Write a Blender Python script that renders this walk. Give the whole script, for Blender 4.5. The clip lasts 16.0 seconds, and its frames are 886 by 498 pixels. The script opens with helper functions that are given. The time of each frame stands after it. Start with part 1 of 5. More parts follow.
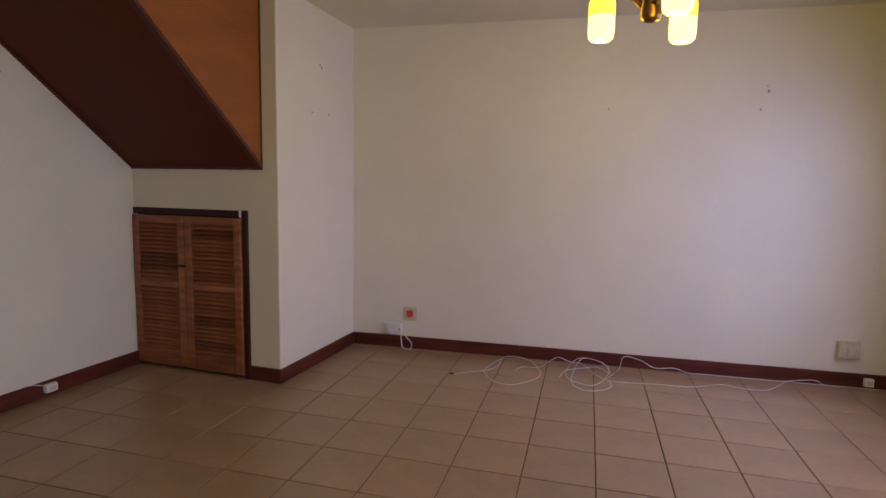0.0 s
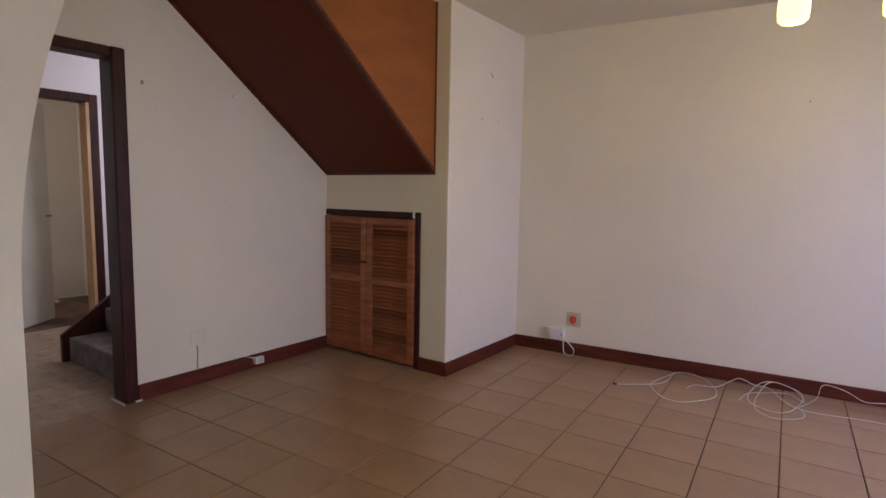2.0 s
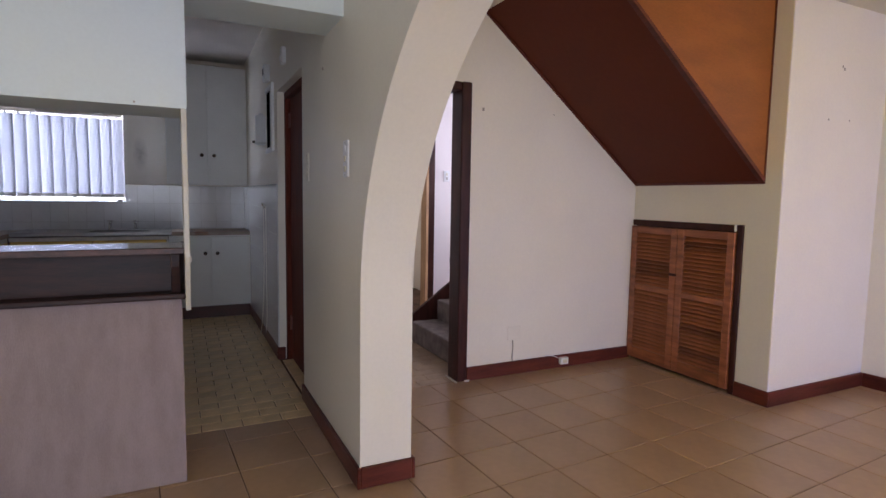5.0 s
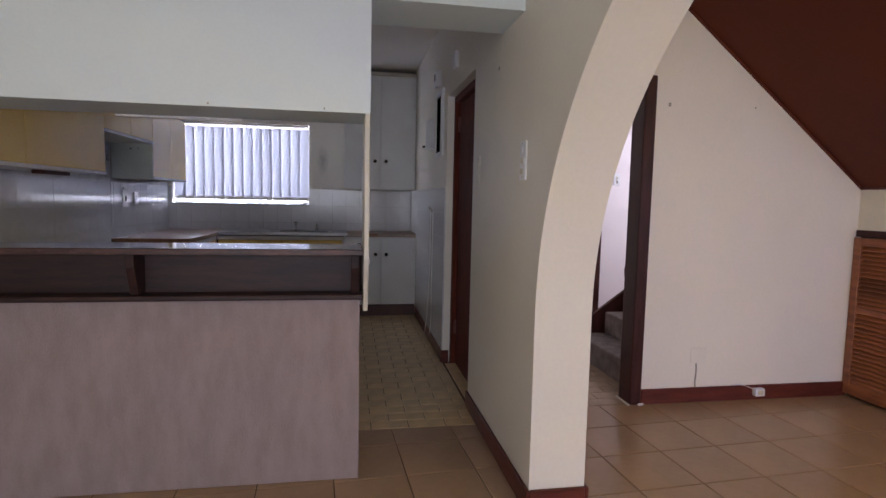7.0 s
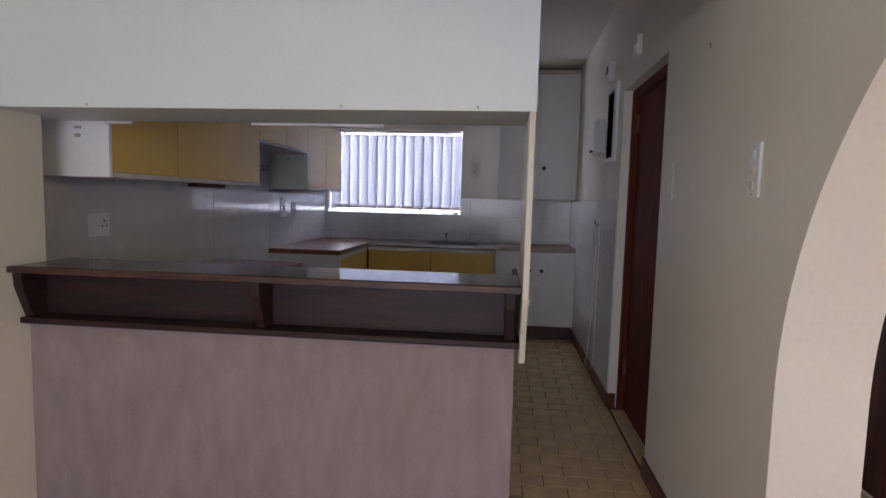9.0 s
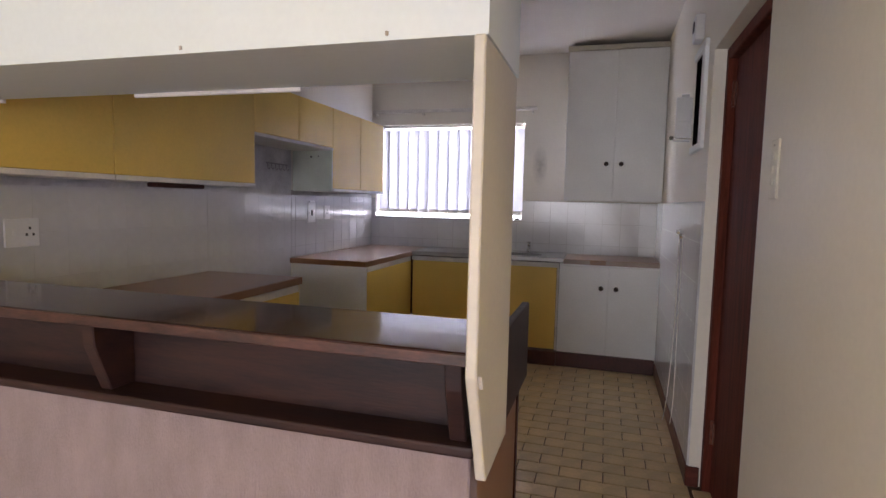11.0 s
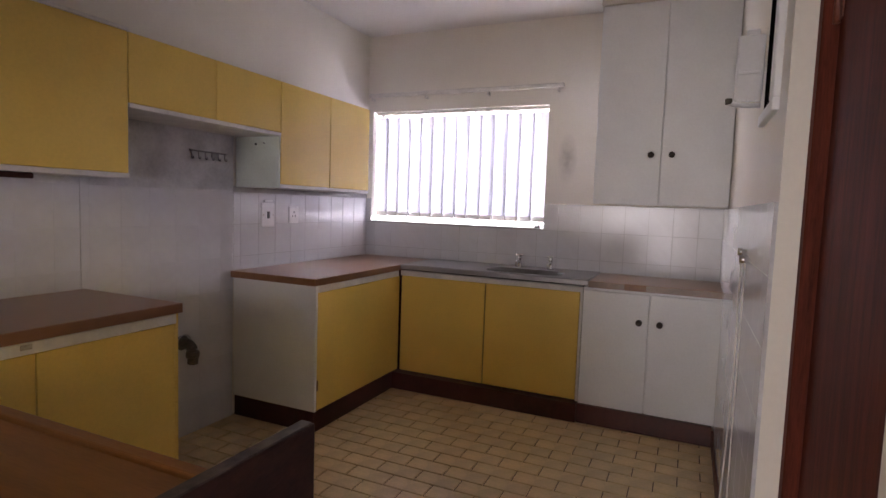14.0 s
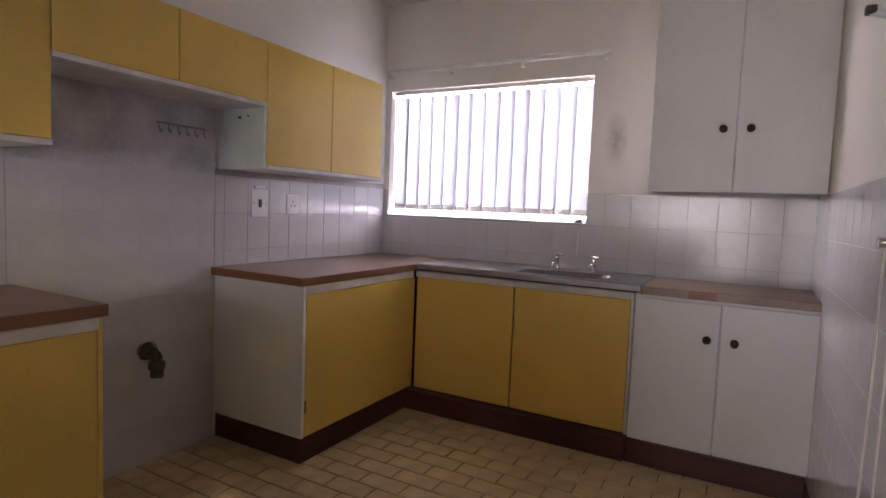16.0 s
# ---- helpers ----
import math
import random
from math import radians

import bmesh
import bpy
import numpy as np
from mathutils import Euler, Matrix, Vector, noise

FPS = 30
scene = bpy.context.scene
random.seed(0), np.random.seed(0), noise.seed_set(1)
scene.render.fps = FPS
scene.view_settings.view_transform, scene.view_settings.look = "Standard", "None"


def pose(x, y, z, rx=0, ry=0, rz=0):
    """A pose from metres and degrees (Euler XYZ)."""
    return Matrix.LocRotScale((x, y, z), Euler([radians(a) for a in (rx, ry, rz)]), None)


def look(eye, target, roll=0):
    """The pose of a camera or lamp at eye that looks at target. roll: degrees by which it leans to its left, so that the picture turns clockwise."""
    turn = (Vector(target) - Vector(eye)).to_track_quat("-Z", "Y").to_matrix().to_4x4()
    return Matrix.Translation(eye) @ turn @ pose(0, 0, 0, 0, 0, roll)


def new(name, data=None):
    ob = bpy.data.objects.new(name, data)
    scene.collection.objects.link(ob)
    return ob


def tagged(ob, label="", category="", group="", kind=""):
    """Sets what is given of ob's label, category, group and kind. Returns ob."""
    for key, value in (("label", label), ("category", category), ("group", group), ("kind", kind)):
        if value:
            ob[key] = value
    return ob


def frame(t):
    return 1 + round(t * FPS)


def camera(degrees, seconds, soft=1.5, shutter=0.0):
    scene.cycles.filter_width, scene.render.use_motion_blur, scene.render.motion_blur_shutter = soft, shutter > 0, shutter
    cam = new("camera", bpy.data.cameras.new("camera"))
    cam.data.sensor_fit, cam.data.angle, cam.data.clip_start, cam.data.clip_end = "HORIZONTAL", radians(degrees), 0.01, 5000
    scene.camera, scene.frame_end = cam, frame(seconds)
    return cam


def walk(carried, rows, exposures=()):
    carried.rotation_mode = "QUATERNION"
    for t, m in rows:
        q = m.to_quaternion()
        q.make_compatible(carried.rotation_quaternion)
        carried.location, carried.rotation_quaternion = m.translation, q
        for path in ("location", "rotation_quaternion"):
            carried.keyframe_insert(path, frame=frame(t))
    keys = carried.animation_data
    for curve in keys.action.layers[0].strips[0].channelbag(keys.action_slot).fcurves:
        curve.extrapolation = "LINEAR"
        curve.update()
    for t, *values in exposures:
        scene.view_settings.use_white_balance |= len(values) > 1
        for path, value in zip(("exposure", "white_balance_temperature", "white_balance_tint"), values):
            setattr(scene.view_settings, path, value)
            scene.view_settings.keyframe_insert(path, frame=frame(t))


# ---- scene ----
cam = camera(77.8, 16.0)
PATH = [
    (0, (0.511, 0.502, 1.323), (-0.108, 2.39, 1.096), 1.1),
    (0.5, (0.563, 0.543, 1.338), (-0.223, 2.368, 1.103), 1.2),
    (1, (0.587, 0.533, 1.307), (-0.33, 2.297, 1.087), 1.1),
    (1.5, (0.545, 0.474, 1.29), (-0.48, 2.179, 1.08), 1.1),
    (2, (0.565, 0.461, 1.288), (-0.595, 2.077, 1.081), 1.0),
    (2.5, (0.561, 0.418, 1.282), (-0.715, 1.945, 1.08), 1.0),
    (3, (0.55, 0.369, 1.273), (-0.832, 1.801, 1.074), 1.0),
    (3.5, (0.564, 0.331, 1.268), (-0.938, 1.637, 1.073), 0.9),
    (4, (0.553, 0.282, 1.268), (-1.054, 1.458, 1.077), 0.9),
    (4.5, (0.547, 0.229, 1.288), (-1.165, 1.247, 1.099), 0.9),
    (7, (0.373, 0.15, 1.282), (-1.59, 0.489, 1.103), 1.2),
    (7.5, (0.259, 0.132, 1.305), (-1.724, 0.325, 1.123), 1.3),
    (8, (0.127, 0.108, 1.307), (-1.864, 0.166, 1.126), 1.4),
    (8.5, (-0.041, 0.092, 1.328), (-2.031, -0.003, 1.151), 1.5),
    (9, (-0.165, 0.133, 1.34), (-2.147, -0.07, 1.165), 1.5),
    (11.5, (-1.217, 0.511, 1.341), (-3.107, -0.122, 1.177), 1.5),
    (12, (-1.394, 0.561, 1.315), (-3.261, -0.136, 1.157), 1.7),
    (12.5, (-1.604, 0.574, 1.317), (-3.454, -0.169, 1.161), 1.6),
    (13, (-1.79, 0.602, 1.328), (-3.63, -0.165, 1.168), 1.9),
    (13.5, (-2.003, 0.648, 1.33), (-3.833, -0.143, 1.172), 1.9),
    (14, (-2.165, 0.682, 1.335), (-3.986, -0.132, 1.177), 2.0),
    (14.5, (-2.308, 0.643, 1.338), (-4.125, -0.179, 1.185), 2.1),
    (15, (-2.463, 0.61, 1.327), (-4.267, -0.24, 1.178), 2.1),
    (15.5, (-2.612, 0.586, 1.269), (-4.392, -0.314, 1.12), 2.2),
    (16, (-2.757, 0.565, 1.242), (-4.506, -0.394, 1.098), 2.3),
]
EXPOSURES = [(0.0, -0.33, 6200, 16), (2.5, -0.02, 6040, 17), (4.5, 0.43, 5850, 18), (7.0, 0.42, 6050, 20), (9.0, 0.46, 6050, 20), (11.4, 1.42, 6680, 22), (12.0, 1.50, 6800, 23), (14.5, 1.54, 6980, 27), (16.0, 1.44, 6930, 27)]
LOUNGE_W, GARDEN_W, KITCHEN_W, HALL_W, BULB_S, LAMP_W = 30.0, 33.0, 73.0, 42.0, 2.4, 8.5
walk(cam, [(t, look(eye, target, roll)) for t, eye, target, roll in PATH], EXPOSURES)

# ---- world, daylight and lamps ----
world = bpy.data.worlds.new("sky")
scene.world = world
world.use_nodes = True
wn = world.node_tree.nodes
sky = wn.new("ShaderNodeTexSky")
sky.sky_type, sky.sun_disc = "NISHITA", False
sky.sun_elevation, sky.sun_rotation = radians(55), radians(200)
world.node_tree.links.new(sky.outputs[0], wn["Background"].inputs[0])
wn["Background"].inputs[1].default_value = 0.12


def lamp(name, kind, m, energy, colour, **more):
    data = bpy.data.lights.new(name, kind)
    data.energy, data.color = energy, colour
    if kind == "AREA":
        data.shape, data.size, data.size_y = "RECTANGLE", more["size"], more["size_y"]
        data.spread = radians(more.get("spread", 180))
    elif kind == "SUN":
        data.angle = more["angle"]
    else:
        data.shadow_soft_size = more["radius"]
    ob = new(name, data)
    ob.matrix_world = m
    return ob


# the sun stands high behind the house, so that no direct patch falls indoors
lamp("sun", "SUN", look((0, -20, 30), (0, 0, 0)), 3.0, (1.0, 0.95, 0.88), angle=radians(0.5))
# sky light entering by the lounge window, the garden door and the kitchen window
lamp("lounge_window_light", "AREA", look((2.33, 3.20, 1.30), (-0.6, 4.10, 0.1)), LOUNGE_W, (0.58, 0.585, 1.0), size=1.7, size_y=1.4, spread=150)
lamp("garden_door_light", "AREA", look((2.36, -0.35, 1.1), (-2, -0.35, 0.95)), GARDEN_W, (0.89, 0.92, 0.95), size=1.8, size_y=2.0)
lamp("kitchen_window_light", "AREA", look((-6.34, -1.04, 1.64), (-3, -1.04, 1.4)), KITCHEN_W, (0.85, 0.88, 1.0), size=1.4, size_y=0.86)
# fill lamp added to brighten the room across the hall; no window is built there
lamp("room_fill_light", "AREA", look((-6.58, 1.75, 1.5), (-5.2, 2.5, 1.2)), 13.0, (1.0, 0.84, 0.72), size=0.9, size_y=1.0)
# fill light for the hall, set in an assumed, unseen window at its end
lamp("hall_fill_light", "AREA", look((-4.0, 4.64, 2.0), (-4.3, 2.4, 1.0)), HALL_W, (0.86, 0.88, 1.0), size=1.7, size_y=0.95)


# ---- materials ----
def material(name, colour, rough=0.5, metal=0.0, vary=0.08, scale=6.0, fine=80.0, bump=0.05, stretch=(1, 1, 1), tint=None, random_amount=0.0, coat=0.0, island=False, bump_scale=None, spec=0.5):
    """A procedural surface: base colour with two scales of noise, gloss variation and fine relief."""
    m = bpy.data.materials.new(name)
    m.use_nodes = True
    t = m.node_tree
    n, l = t.nodes, t.links
    bsdf = n["Principled BSDF"]
    co = n.new("ShaderNodeTexCoord")
    mp = n.new("ShaderNodeMapping")
    mp.inputs["Scale"].default_value = stretch
    l.new(co.outputs["Object"], mp.inputs[0])
    big, small = n.new("ShaderNodeTexNoise"), n.new("ShaderNodeTexNoise")
    big.inputs["Scale"].default_value, small.inputs["Scale"].default_value = scale, fine
    big.inputs["Detail"].default_value, small.inputs["Detail"].default_value = 4, 3
    l.new(mp.outputs[0], big.inputs[0]), l.new(mp.outputs[0], small.inputs[0])
    add = n.new("ShaderNodeMath")
    add.operation = "MULTIPLY_ADD"
    add.inputs[1].default_value = 0.45
    l.new(small.outputs[0], add.inputs[0]), l.new(big.outputs[0], add.inputs[2])
    ramp = n.new("ShaderNodeValToRGB")
    dark = tint or tuple(c * (1 - 3 * vary) for c in colour)
    light = tuple(min(1, c * (1 + vary)) for c in colour)
    ramp.color_ramp.elements[0].position, ramp.color_ramp.elements[1].position = 0.42, 0.95
    ramp.color_ramp.elements[0].color, ramp.color_ramp.elements[1].color = (*dark, 1), (*light, 1)
    l.new(add.outputs[0], ramp.inputs[0])
    out = ramp.outputs[0]
    if random_amount:
        info = n.new("ShaderNodeNewGeometry" if island else "ShaderNodeObjectInfo")
        hsv = n.new("ShaderNodeHueSaturation")
        rng = n.new("ShaderNodeMapRange")
        rng.inputs[3].default_value, rng.inputs[4].default_value = 1 - random_amount, 1 + random_amount
        l.new(info.outputs["Random Per Island" if island else "Random"], rng.inputs[0])
        l.new(rng.outputs[0], hsv.inputs["Value"]), l.new(out, hsv.inputs["Color"])
        out = hsv.outputs[0]
    l.new(out, bsdf.inputs["Base Color"])
    rr = n.new("ShaderNodeMapRange")
    rr.inputs[3].default_value, rr.inputs[4].default_value = max(0.02, rough - 0.02), min(1, rough + 0.03)
    l.new(big.outputs[0], rr.inputs[0]), l.new(rr.outputs[0], bsdf.inputs["Roughness"])
    bsdf.inputs["Metallic"].default_value = metal
    bsdf.inputs["Coat Weight"].default_value = coat
    bsdf.inputs["Specular IOR Level"].default_value = spec
    if bump:
        b = n.new("ShaderNodeBump")
        b.inputs["Strength"].default_value, b.inputs["Distance"].default_value = bump, 0.004
        src = small
        if bump_scale:
            src = n.new("ShaderNodeTexNoise")
            src.inputs["Scale"].default_value, src.inputs["Detail"].default_value = bump_scale, 2
            l.new(mp.outputs[0], src.inputs[0])
        l.new(src.outputs[0], b.inputs["Height"]), l.new(b.outputs[0], bsdf.inputs["Normal"])
    return m


def glow(name, colour, strength):
    m = bpy.data.materials.new(name)
    m.use_nodes = True
    bsdf = m.node_tree.nodes["Principled BSDF"]
    bsdf.inputs["Base Color"].default_value = (*colour, 1)
    bsdf.inputs["Emission Color"].default_value = (*colour, 1)
    bsdf.inputs["Emission Strength"].default_value = strength
    return m


PLASTER = material("cream_wall_paint", (0.80, 0.755, 0.65), 0.46, vary=0.025, scale=1.3, fine=60, bump=0.12)
PLASTER_WHITE = material("white_wall_paint", (0.72, 0.79, 0.785), 0.5, vary=0.02, scale=1.5, fine=70, bump=0.08)
KWALL = material("warm_white_kitchen_paint", (0.82, 0.775, 0.68), 0.5, vary=0.025, scale=1.4, fine=70, bump=0.08)
KWALL_STAINED = material("warm_white_kitchen_paint_with_grime", (0.82, 0.775, 0.69), 0.5, vary=0.025, scale=1.4, fine=70, bump=0.08)
sn, sl = KWALL_STAINED.node_tree.nodes, KWALL_STAINED.node_tree.links
# one smudge of grime where hands reached past the window
s_co, s_map, s_noise, s_grad, s_mul, s_mix = (sn.new(k) for k in ("ShaderNodeTexCoord", "ShaderNodeMapping", "ShaderNodeTexNoise", "ShaderNodeTexGradient", "ShaderNodeMath", "ShaderNodeMixRGB"))
s_map.inputs["Location"].default_value, s_map.inputs["Scale"].default_value = (0, 0.15 / 0.075, -1.70 / 0.19), (0.1, 1 / 0.075, 1 / 0.19)
s_grad.gradient_type, s_noise.inputs["Scale"].default_value, s_noise.inputs["Detail"].default_value = "SPHERICAL", 18, 5
s_flat = sn.new("ShaderNodeVectorMath")
s_flat.operation, s_flat.inputs[1].default_value = "MULTIPLY", (0, 1, 1)
sl.new(s_co.outputs["Object"], s_map.inputs[0]), sl.new(s_map.outputs[0], s_flat.inputs[0]), sl.new(s_flat.outputs[0], s_grad.inputs[0]), sl.new(s_co.outputs["Object"], s_noise.inputs[0])
s_mul.operation = "MULTIPLY"
sl.new(s_grad.outputs["Fac"], s_mul.inputs[0]), sl.new(s_noise.outputs[0], s_mul.inputs[1])
sl.new(s_mul.outputs[0], s_mix.inputs[0])
s_bsdf = sn["Principled BSDF"]
sl.new(s_bsdf.inputs["Base Color"].links[0].from_socket, s_mix.inputs[1])
s_mix.inputs[2].default_value = (0.20, 0.18, 0.14, 1)
sl.new(s_mix.outputs[0], s_bsdf.inputs["Base Color"])
# lounge ceiling: the lamp's yellow light is put into the paint colour
CEILING = material("cream_ceiling_paint_lamp_tinted", (0.74, 0.69, 0.54), 0.8, vary=0.03, scale=1.1, fine=50, bump=0.08)
CEILING_PALE = material("pale_ceiling_paint", (0.76, 0.73, 0.69), 0.8, vary=0.03, scale=1.1, fine=50, bump=0.08)
HALLWALL = material("pinkish_hall_paint", (0.78, 0.70, 0.68), 0.4, vary=0.02, scale=1.5, fine=70, bump=0.08)
SKIRT = material("red_brown_varnished_skirting", (0.12, 0.026, 0.016), 0.40, vary=0.2, scale=3, fine=30, bump=0.15, stretch=(1, 1, 8), spec=0.35)
DARKWOOD = material("dark_brown_painted_timber_and_gap_shade", (0.052, 0.014, 0.010), 0.42, vary=0.22, scale=4, fine=45, bump=0.15, stretch=(6, 6, 1), spec=0.25)
EDGEWOOD = material("worn_red_brown_edge", (0.075, 0.027, 0.018), 0.45, vary=0.3, scale=6, fine=50, bump=0.1, stretch=(4, 1, 4))
DOORWOOD = material("red_brown_stained_door", (0.135, 0.030, 0.017), 0.6, vary=0.22, scale=4, fine=40, bump=0.12, stretch=(8, 8, 0.7), spec=0.1)
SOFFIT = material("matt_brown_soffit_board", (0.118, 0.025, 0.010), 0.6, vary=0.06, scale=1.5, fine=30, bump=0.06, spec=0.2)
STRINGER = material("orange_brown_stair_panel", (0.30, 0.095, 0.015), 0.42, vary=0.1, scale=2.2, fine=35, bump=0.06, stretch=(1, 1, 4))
LOUVRE = material("orange_brown_louvre_pine", (0.34, 0.115, 0.045), 0.42, vary=0.2, scale=5, fine=60, bump=0.2, stretch=(1, 6, 6), random_amount=0.14)
LOUVRE_DARK = material("dark_louvre_pine", (0.20, 0.066, 0.028), 0.45, vary=0.2, scale=5, fine=60, bump=0.2, stretch=(1, 6, 6))
TILE = material("beige_floor_tile", (0.355, 0.230, 0.142), 0.28, vary=0.07, scale=2.6, fine=25, bump=0.0, random_amount=0.03)
GROUT = material("brown_grout", (0.16, 0.098, 0.064), 0.9, vary=0.2, scale=7, fine=90, bump=0.3)
BRICKTILE = material("mottled_brick_floor_tile", (0.68, 0.505, 0.275), 0.30, vary=0.10, scale=9.0, fine=60, bump=0.12, random_amount=0.07, bump_scale=30)
# the kitchen's tile again, darkened to carry the dimmer light of the hall
BRICKTILE_FAR = material("mottled_brick_tile_in_hall_shade", (0.35, 0.25, 0.165), 0.38, vary=0.12, scale=9.0, fine=60, bump=0.18, random_amount=0.08, bump_scale=30, island=True)
WALLTILE = material("glossy_hammered_wall_tile", (0.60, 0.60, 0.61), 0.05, vary=0.02, scale=4, fine=30, bump=0.28, random_amount=0.02, bump_scale=60, spec=0.75)
PLAINTILE = material("smooth_white_wall_tile", (0.63, 0.625, 0.63), 0.10, vary=0.03, scale=3, fine=30, bump=0.03, random_amount=0.015, bump_scale=14, spec=0.6)
TILEGROUT = material("grey_tile_grout", (0.38, 0.37, 0.36), 0.8, vary=0.1, scale=8, fine=60)
WHITEGROUT = material("white_tile_grout", (0.60, 0.595, 0.59), 0.8, vary=0.1, scale=8, fine=60)
YELLOW = material("mustard_yellow_laminate", (0.80, 0.545, 0.115), 0.34, vary=0.04, scale=2.0, fine=90, bump=0.05)
WHITE = material("white_cupboard_paint", (0.82, 0.83, 0.82), 0.38, vary=0.03, scale=2.5, fine=70, bump=0.06)
WHITETRIM = material("off_white_trim", (0.74, 0.71, 0.66), 0.45, vary=0.07, scale=9, fine=70, bump=0.12)
BOARD = material("cream_painted_board", (0.64, 0.60, 0.50), 0.45, vary=0.04, scale=2.5, fine=60, bump=0.08)
WORKTOP = material("brown_wood_laminate_worktop", (0.25, 0.115, 0.050), 0.28, vary=0.05, scale=3, fine=40, bump=0.0, stretch=(0.8, 5, 4))
BARTOP = material("dark_varnished_bar_top", (0.060, 0.026, 0.018), 0.11, vary=0.22, scale=4, fine=30, bump=0.03, stretch=(7, 0.8, 4), coat=0.15, spec=0.4)
BARPANEL = material("dark_stained_bar_panel", (0.036, 0.015, 0.012), 0.46, vary=0.28, scale=5, fine=30, bump=0.12, stretch=(3, 0.8, 7), tint=(0.010, 0.007, 0.009), spec=0.3)
KNEE = material("woven_beige_wallpaper", (0.31, 0.24, 0.235), 0.7, vary=0.07, scale=9, fine=150, bump=0.7, stretch=(1, 1.8, 0.7))
KICK = material("dark_maroon_plinth", (0.075, 0.018, 0.014), 0.4, vary=0.2, scale=4, fine=40, bump=0.08)
HINGE = material("painted_over_hinge", (0.20, 0.065, 0.04), 0.4, vary=0.2, scale=40, bump=0.05)
BARWOOD = material("orange_brown_wood_grain", (0.30, 0.125, 0.036), 0.4, vary=0.12, scale=4, fine=40, bump=0.05, stretch=(6, 0.7, 4))
IVORY_PALE = material("yellowed_pale_plastic", (0.74, 0.70, 0.58), 0.4, vary=0.05, scale=15, bump=0.02)
STEEL = material("brushed_stainless_steel", (0.34, 0.33, 0.33), 0.32, metal=1.0, vary=0.03, scale=4, fine=60, bump=0.0, stretch=(1, 4, 1))
# darker than the sink top: the shade inside the bowl is in this colour
STEEL_BOWL = material("dull_steel_bowl_with_shade", (0.20, 0.195, 0.19), 0.45, metal=1.0, vary=0.05, scale=6, bump=0.0)
KNOB = material("dark_bronze_knob", (0.060, 0.042, 0.030), 0.35, metal=0.6, vary=0.2, scale=40, bump=0.03)
CHROME = material("chrome", (0.75, 0.75, 0.75), 0.12, metal=1.0, vary=0.03, bump=0.0)
BRASS = material("aged_brass", (0.30, 0.17, 0.07), 0.32, metal=1.0, vary=0.2, scale=20, bump=0.03)
VOID = material("unlit_recess", (0.006, 0.005, 0.005), 0.95, vary=0.1, bump=0.0, spec=0.0)
BLACK = material("black_plastic_and_inside_shade", (0.02, 0.018, 0.016), 0.4, vary=0.1, bump=0.02)
PIPEGREY = material("grimy_grey_pipe", (0.09, 0.075, 0.05), 0.5, vary=0.3, scale=25, bump=0.1)
PLASTIC = material("white_plastic", (0.78, 0.78, 0.78), 0.35, vary=0.03, bump=0.02)
IVORY = material("yellowed_plastic", (0.66, 0.60, 0.44), 0.4, vary=0.06, scale=20, bump=0.02)
RED = material("red_plastic", (0.70, 0.06, 0.025), 0.4, vary=0.06, bump=0.02)
CABLE = material("white_cable_sheath", (0.78, 0.76, 0.74), 0.4, vary=0.04, bump=0.0)
CARPET = material("grey_brown_stair_carpet", (0.20, 0.165, 0.15), 0.95, vary=0.2, scale=12, fine=220, bump=0.6)
LIGHTWOOD = material("pale_pine_door_lining", (0.55, 0.33, 0.17), 0.5, vary=0.12, scale=5, fine=40, bump=0.08, stretch=(6, 6, 0.8))
MARK = material("grey_wall_mark", (0.42, 0.38, 0.32), 0.8, vary=0.15, scale=60, bump=0.05)
GRASS = material("lawn_grass", (0.07, 0.13, 0.03), 0.9, vary=0.25, scale=3, fine=60, bump=0.5)
LEAF = material("hedge_leaf", (0.06, 0.13, 0.03), 0.6, vary=0.2, scale=5, bump=0.1, island=True, random_amount=0.4)
SHADE = glow("amber_glass_shade", (1.0, 0.70, 0.05), 2.2)
BULB = glow("lit_frosted_shade_end", (1.0, 0.80, 0.30), BULB_S)

GLASS = bpy.data.materials.new("window_glass")
GLASS.use_nodes = True
gb = GLASS.node_tree.nodes["Principled BSDF"]
gb.inputs["Transmission Weight"].default_value, gb.inputs["Roughness"].default_value, gb.inputs["IOR"].default_value = 1.0, 0.0, 1.45

BLIND = bpy.data.materials.new("white_vertical_blind_fabric")
BLIND.use_nodes = True
bn, bl = BLIND.node_tree.nodes, BLIND.node_tree.links
bd, bt, bm_ = bn.new("ShaderNodeBsdfDiffuse"), bn.new("ShaderNodeBsdfTranslucent"), bn.new("ShaderNodeMixShader")
bw, bc = bn.new("ShaderNodeTexNoise"), bn.new("ShaderNodeValToRGB")
bw.inputs["Scale"].default_value = 14
bc.color_ramp.elements[0].color, bc.color_ramp.elements[1].color = (0.80, 0.80, 0.84, 1), (0.92, 0.92, 0.94, 1)
bl.new(bw.outputs[0], bc.inputs[0]), bl.new(bc.outputs[0], bd.inputs[0])
bt.inputs[0].default_value = (0.043, 0.045, 0.051, 1)
bm_.inputs[0].default_value = 0.6
bl.new(bd.outputs[0], bm_.inputs[1]), bl.new(bt.outputs[0], bm_.inputs[2])
bl.new(bm_.outputs[0], bn["Material Output"].inputs[0])


